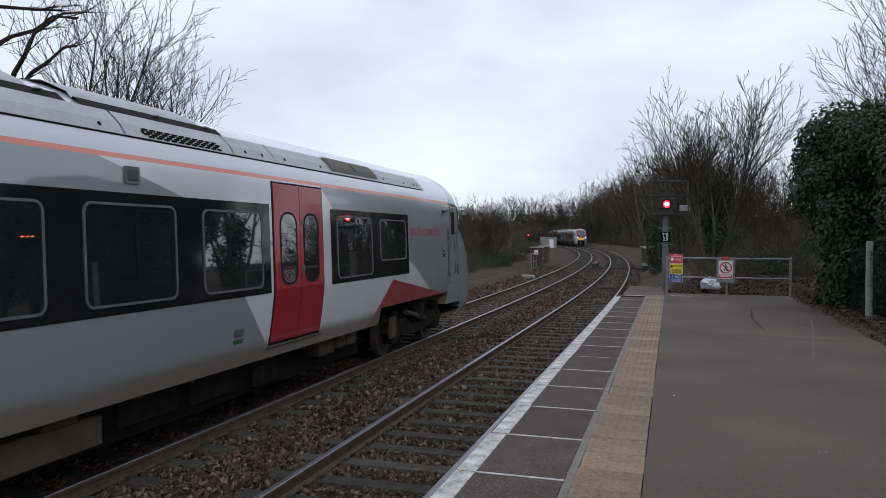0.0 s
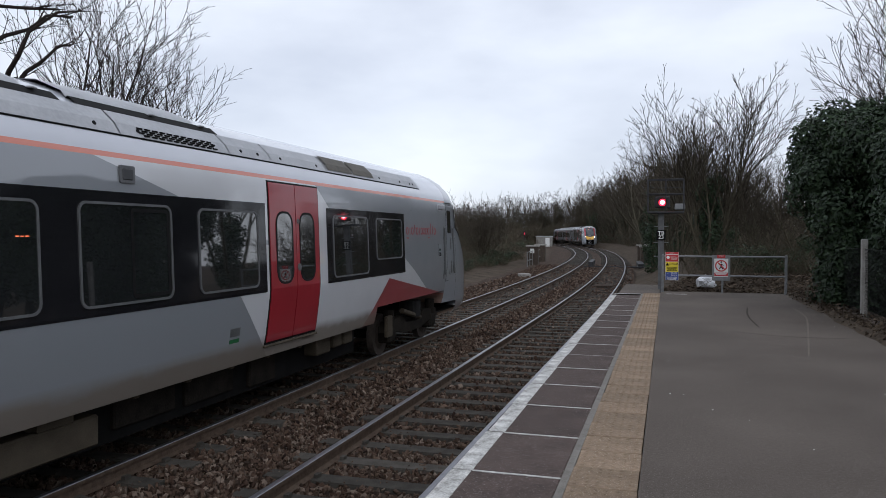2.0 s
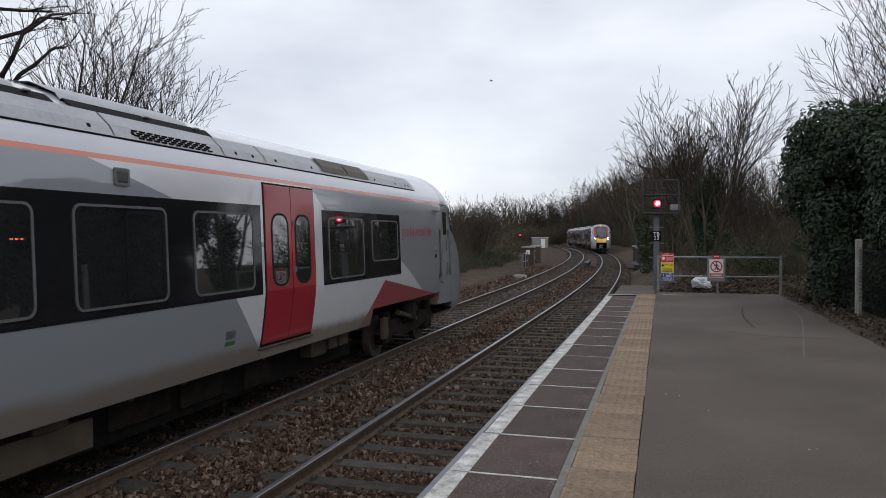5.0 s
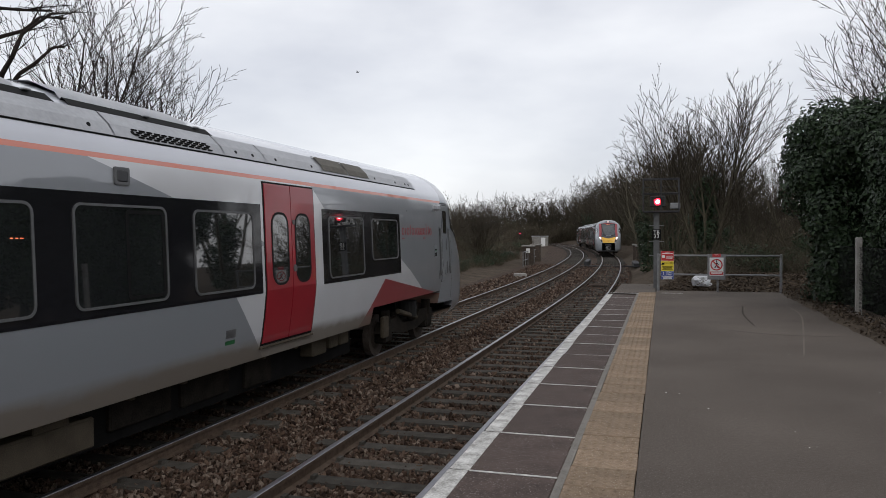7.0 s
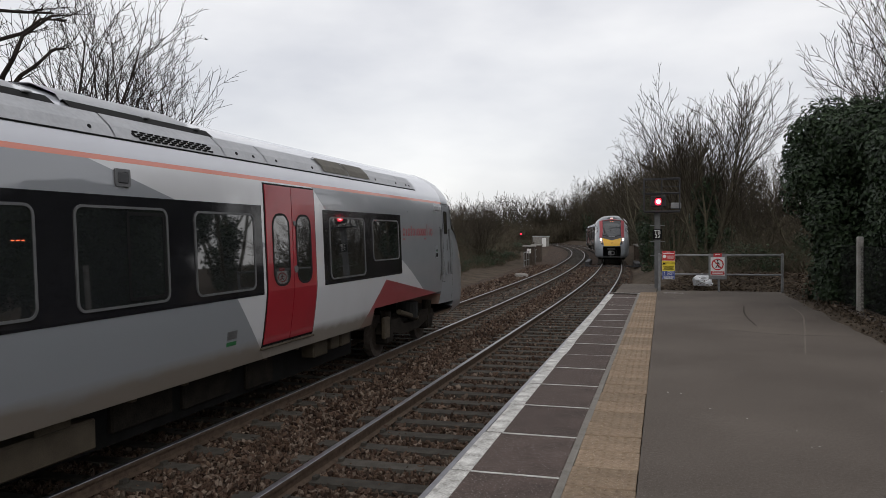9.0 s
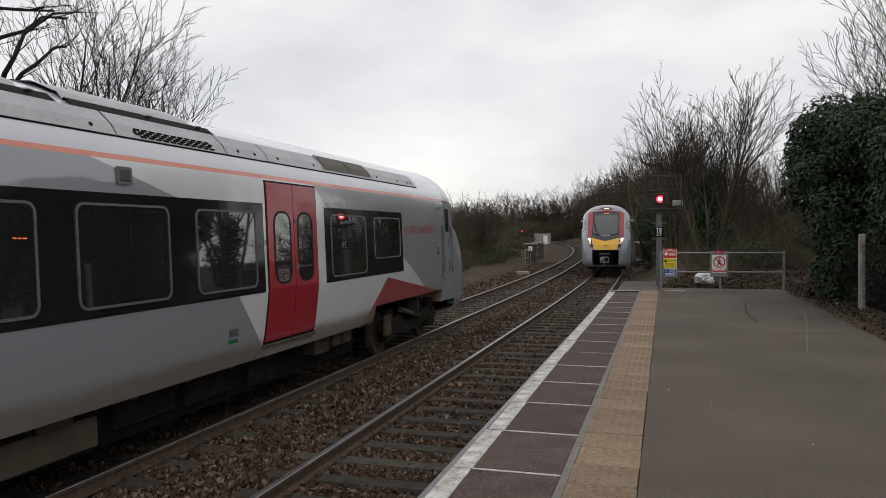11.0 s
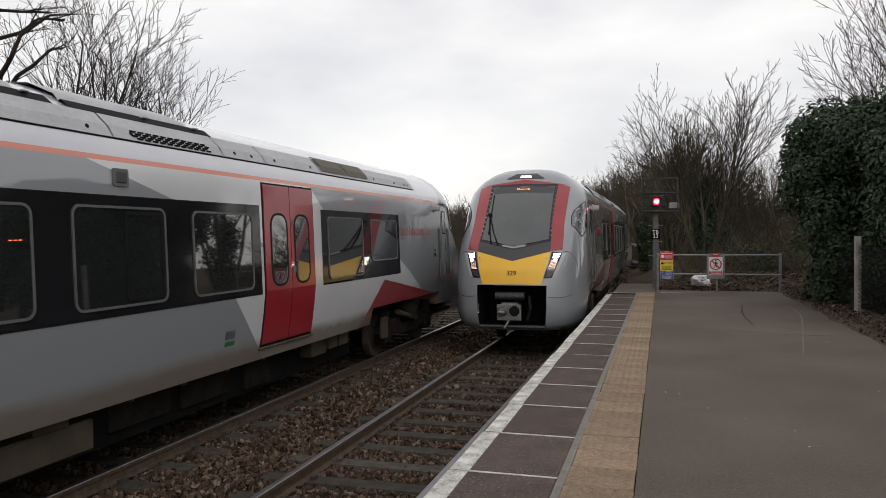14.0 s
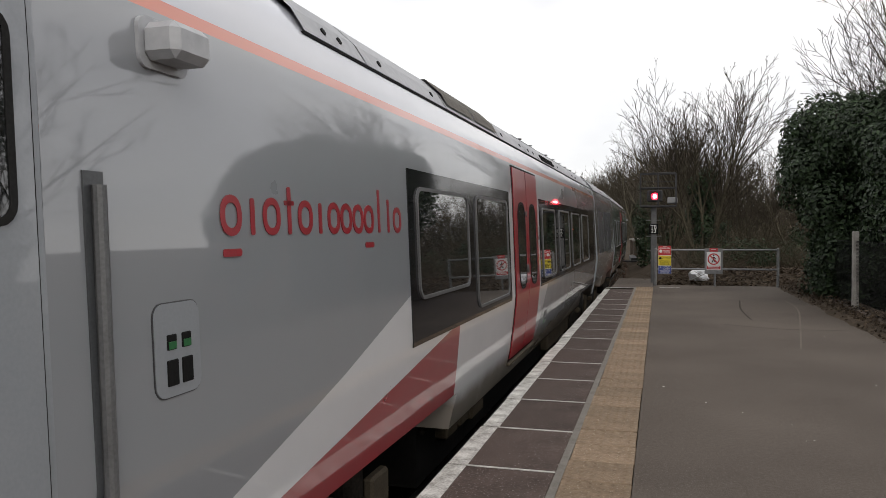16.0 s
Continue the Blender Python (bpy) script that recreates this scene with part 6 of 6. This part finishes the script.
def signal():
    root = thing("railway_signal", "dark railway signal showing red on a grey post", "railway signal", pose(-0.16, 22.0, 0))
    part("post", Geo().box((0, 0, 0.55), (0.16, 0.16, 3.2), 0.02), "post_grey", root, "grey steel post")
    part("platform_plate", Geo().box((0.12, 0, 2.14), (0.98, 0.5, 0.05), 0.01), "steel_dark", root, "dark access platform")
    head = part("signal_head", Geo().box((0.03, -0.05, 2.43), (0.42, 0.12, 0.32), 0.03), "steel_dark", root, "black signal head")
    part("hood", Geo().grid([[(0.03 + 0.12 * math.cos(a), y, 2.44 + 0.12 * math.sin(a)) for a in [math.pi * (-0.1 + 1.2 * i / 10) for i in range(11)]] for y in (-0.11, -0.30)]), "black", head, "black lamp hood")
    part("red_lens", Geo().tube((0.03, -0.10, 2.42), (0.03, -0.12, 2.42), 0.10, n=20), "red_lens", head, "glowing red lens")
    part("red_lamp", Geo().tube((0.03, -0.10, 2.42), (0.03, -0.13, 2.42), 0.055, n=20), "red_lamp", head, "bright middle of the red lamp")
    part("box", Geo().box((0.5, 0, 2.30), (0.28, 0.2, 0.17), 0.02), "steel", root, "grey cable box")
    for x in (-0.36, 0.12, 0.60):
        for y in (-0.22, 0.22):
            part("stanchion", Geo().tube((x, y, 2.15), (x, y, 3.06), 0.018, n=6), "steel_dark", root)
    for z in (2.65, 3.06):
        for y in (-0.22, 0.22):
            part("guard_rail", Geo().tube((-0.36, y, z), (0.60, y, z), 0.018, n=6), "steel_dark", root)
    for z in (2.85,):
        part("guard_rail", Geo().tube((-0.36, 0.22, z), (0.60, 0.22, z), 0.008, n=6), "steel_dark", root)
    plate = part("id_plate", Geo().box((0.0, -0.1, 1.50), (0.25, 0.01, 0.29), 0.003), "black", root, "black number plate of the signal")
    lettering("TB", 0.15, "sign_white", pose(0, -0.107, 1.555, 90, 0, 0), plate)
    lettering("23", 0.15, "sign_white", pose(0, -0.107, 1.445, 90, 0, 0), plate)
    for z in (0.9, 1.3, 1.75):
        part("step_iron", Geo().tube((-0.2, 0, z), (0.2, 0, z), 0.012, n=6), "steel", root)
    x, y, _ = line(165, -11.5)
    far = thing("railway_signal", "distant railway signal showing red", "railway signal", pose(x, y, ground_height(x, y) - 1.4, 0, 0, 12))
    part("post", Geo().box((0, 0, 2), (0.16, 0.16, 4.4), 0.02), "steel_dark", far)
    part("signal_head", Geo().box((0, -0.05, 3.9), (0.5, 0.14, 0.9), 0.03), "steel_dark", far)
    part("red_lamp", Geo().tube((0, -0.12, 3.72), (0, -0.15, 3.72), 0.16, n=16), "red_lens", far, "glowing red lamp")


def fence():
    root = thing("fence", "chain-link fence with concrete posts beside the platform", "fence")
    fx = SIDE - 0.04
    for y in (9.0, 11.85, 14.7, 17.4):
        g = Geo()
        g.box((fx, y, 0.52), (0.10, 0.10, 1.86), 0.012)
        part("post", g, "concrete", root, "weathered concrete post")
    w = Geo()
    step, top = 0.07, 1.28
    y = 8.6 - 1.4
    while y < 16.9 - top:
        for d in (1, -1):
            ya, yb = (y, y + top) if d > 0 else (y + top, y)
            w.tube((fx, ya, 0.02), (fx, yb, top), 0.002, n=3, caps=False)
        y += step
    part("mesh", w, "black", root, "dark wire mesh", fix=False)
    for z in (0.1, 0.7, 1.27):
        part("line_wire", Geo().tube((fx + 0.005, 7.5, z), (fx + 0.005, 16.9, z), 0.004, n=4), "steel_dark", root)
    part("kerb", Geo().box((fx, 12.2, 0.03), (0.16, 9.4, 0.12), 0.01), "brick", root, "dark kerb below the mesh")


def rubbish():
    rng = random.Random(4)
    bm = bmesh.new()
    bmesh.ops.create_icosphere(bm, subdivisions=3, radius=0.24)
    for v in bm.verts:
        k = 1 + 0.5 * noise.noise(v.co * 6) + 0.2 * noise.noise(v.co * 17)
        v.co = Vector((v.co.x * 1.15 * k, v.co.y * 0.9 * k, max(v.co.z * 0.85 * k, -0.12)))
    me = bpy.data.meshes.new("rubbish_bag")
    bm.to_mesh(me)
    bm.free()
    me.materials.append(M["bag"])
    ob = tagged(new("rubbish_bag", me), "crumpled white plastic bag among dead branches", "bag")
    ob.location = (1.12, 22.6, ground_height(1.12, 22.6) + 0.22)


# ---- the underbridge and lineside ----
def bridge():
    for name, off, w in (("bridge_parapet", 2.6, 1), ("bridge_parapet", -7.2, -1)):
        x, y, a = line(67, off)
        root = thing(name, "brick pier with a flat cap and railings at the bridge", "bridge parapet", pose(x, y, -1.25, 0, 0, math.degrees(a)), group="bridge parapets")
        part("pier", Geo().box((0, 0, 0.75), (0.95, 0.95, 1.8), 0.02), "brick", root, "weathered brick pier")
        part("cap", Geo().box((0, 0, 1.70), (1.15, 1.15, 0.14), 0.03), "concrete", root, "stone cap")
        part("notice", Geo().box((0.0, -0.485, 1.28), (0.36, 0.02, 0.4), 0.005), "sign_white", root, "small white plate")
        part("pier", Geo().box((0, 7.5, 0.75), (0.95, 0.95, 1.8), 0.02), "brick", root, "weathered brick pier")
        part("cap", Geo().box((0, 7.5, 1.70), (1.15, 1.15, 0.14), 0.03), "concrete", root, "stone cap")
        for z in (0.55, 1.25):
            part("rail", Geo().tube((0, -4.5, z), (0, 7.5, z), 0.035, n=8), "steel", root, "grey handrail")
        for k in range(7):
            part("baluster", Geo().tube((0, -4.5 + 2 * k, -0.3), (0, -4.5 + 2 * k, 1.3), 0.035, n=8), "steel", root)
    x, y, a = line(61, 0)
    g = thing("bridge_girder", "dark low girder timber across the track at the bridge", "girder", pose(x, y, RAIL - 0.05, 0, 0, math.degrees(a)))
    part("beam", Geo().box((-1.9, 2.5, 0.08), (0.35, 6.5, 0.42), 0.02), "steel_dark", g)
    part("beam", Geo().box((2.0, 2.5, 0.0), (0.5, 6.5, 0.3), 0.02), "steel_dark", g)
    part("end_timber", Geo().box((0.2, -0.7, -0.09), (5.2, 0.35, 0.12), 0.02), "steel_dark", g)
    x, y, a = line(165, -7.2)
    hut = thing("equipment_cabinet", "pale grey lineside equipment cabinet", "cabinet", pose(x, y, ground_height(x, y), 0, 0, math.degrees(a)))
    part("body", Geo().box((0, 0, 1.1), (3.4, 2.2, 2.2), 0.03), "concrete", hut)
    part("roof", Geo().box((0, 0, 2.27), (3.6, 2.4, 0.14), 0.03), "roof_grey", hut)
    part("door", Geo().box((0.6, -1.11, 1.0), (0.9, 0.04, 1.9), 0.01), "sign_white", hut)
    x, y, a = line(38, 0.0)
    part_root = thing("track_grid", "rusty grating between the rails", "grating", pose(x, y, RAIL - 0.11, 0, 0, math.degrees(a)))
    for k in range(9):
        part("bar", Geo().box((-0.4 + 0.1 * k, 0, 0), (0.04, 1.6, 0.05)), "rail_side", part_root)
    x, y, _ = line(46, -5.2)
    thing("concrete_block", "pale concrete block beside the track", "block", pose(x, y, RAIL - 0.12, 0, 0, 20), geo=Geo().box((0, 0, 0), (0.7, 0.9, 0.24), 0.04), mat="concrete")


def bird():
    root = thing("bird", "small dark bird crossing the sky", "bird")
    g = Geo()
    rows = []
    for y, r in ((-0.22, 0.005), (-0.14, 0.04), (0.0, 0.065), (0.1, 0.045), (0.17, 0.03), (0.21, 0.004)):
        rows.append([(r * math.cos(k * 0.785), y, r * math.sin(k * 0.785)) for k in range(8)])
    part("body", g.grid(rows, close=True), "bird", root, smooth=True)
    for s in (-1, 1):
        part("wing", Geo().prism([(0, -0.07), (0.18, -0.05), (0.42, -0.09), (0.2, 0.06), (0, 0.08)], -0.008, 0.008, lambda p, q, r: (s * p, q, r + abs(p) * 0.35)), "bird", root)
    return root


# ---- build ----
ground()
ballast()
ballast_stones()
near_track = track("railway_track", 0.0)
far_track = track("railway_track", FAR - NEAR)
platform()
far_platform()
verge()
tyre_marks()
gum_spots()
standing = end_car()
lean_in(standing)
standing.matrix_basis = pose(FAR, 19.56, RAIL)
tail_car = middle_car(15.2, True)
lean_in(tail_car)
tail_car.matrix_basis = pose(FAR, 19.56 - 20.0, RAIL)
lead = copy_thing(standing, pose(NEAR, 150, RAIL, 0, 0, 180))
power = middle_car(6.6, False)
lean_in(power)
trailer = copy_thing(tail_car, pose(NEAR, 170, RAIL, 0, 0, 180))
rear = copy_thing(standing, pose(NEAR, 200, RAIL))
gate()
signs()
signal()
fence()
rubbish()
bridge()
woods()
ivy_mass()
litter_behind_gate()
crow = bird()
crow.scale = (0.55, 0.55, 0.55)

# distance of the moving train's nose along the line
RUN = [(0.0, 166.0), (1.75, 143.5), (3.5, 122.0), (5.0, 104.5), (6.5, 88.0), (8.0, 72.3), (9.2, 59.5), (10.3, 48.4), (11.3, 38.6), (12.5, 27.5), (13.0, 23.2), (13.5, 18.9), (14.0, 14.75), (14.5, 10.5), (15.0, 6.45), (15.5, 2.6), (16.0, -1.1)]


def nose_at(t):
    ts, ss = [r[0] for r in RUN], [r[1] for r in RUN]
    return float(np.interp(t, ts, ss))


def on_line(s0, s1, back=False):
    """Pose of a car whose nose is at s0 and its tail at s1; back: the nose points away along the line."""
    (xa, ya, _), (xb, yb, _) = line(s0), line(s1)
    d = Vector((xa - xb, ya - yb, 0)).normalized()
    turn = math.degrees(math.atan2(-d.x, d.y)) % 360
    return pose(xa, ya, RAIL, 0, 0, turn)


def motions():
    times = [k * 0.5 for k in range(33)]
    cars = ((lead, 0.0, 19.5), (power, 20.0, 26.6), (trailer, 27.1, 42.3), (rear, 62.3, 42.8))
    for car, a, b in cars:
        walk(car, [(t, on_line(nose_at(t) + a, nose_at(t) + b)) for t in times])
    # the bird flies from the right to the left, high over the line
    walk(crow, [(0.0, pose(11.05, 50.79, 7.09, 0, 0, 88)), (3.5, pose(-3.72, 47.16, 9.67, 0, 0, 88)), (6.3, pose(-15.54, 44.25, 11.74, 0, 0, 88)), (7.0, pose(-18.16, 43.28, 11.59, 0, 0, 88)), (9.0, pose(-25.88, 38.72, 13.17, 0, 0, 88)), (16.0, pose(-52.90, 22.74, 18.69, 0, 0, 88))])


motions()
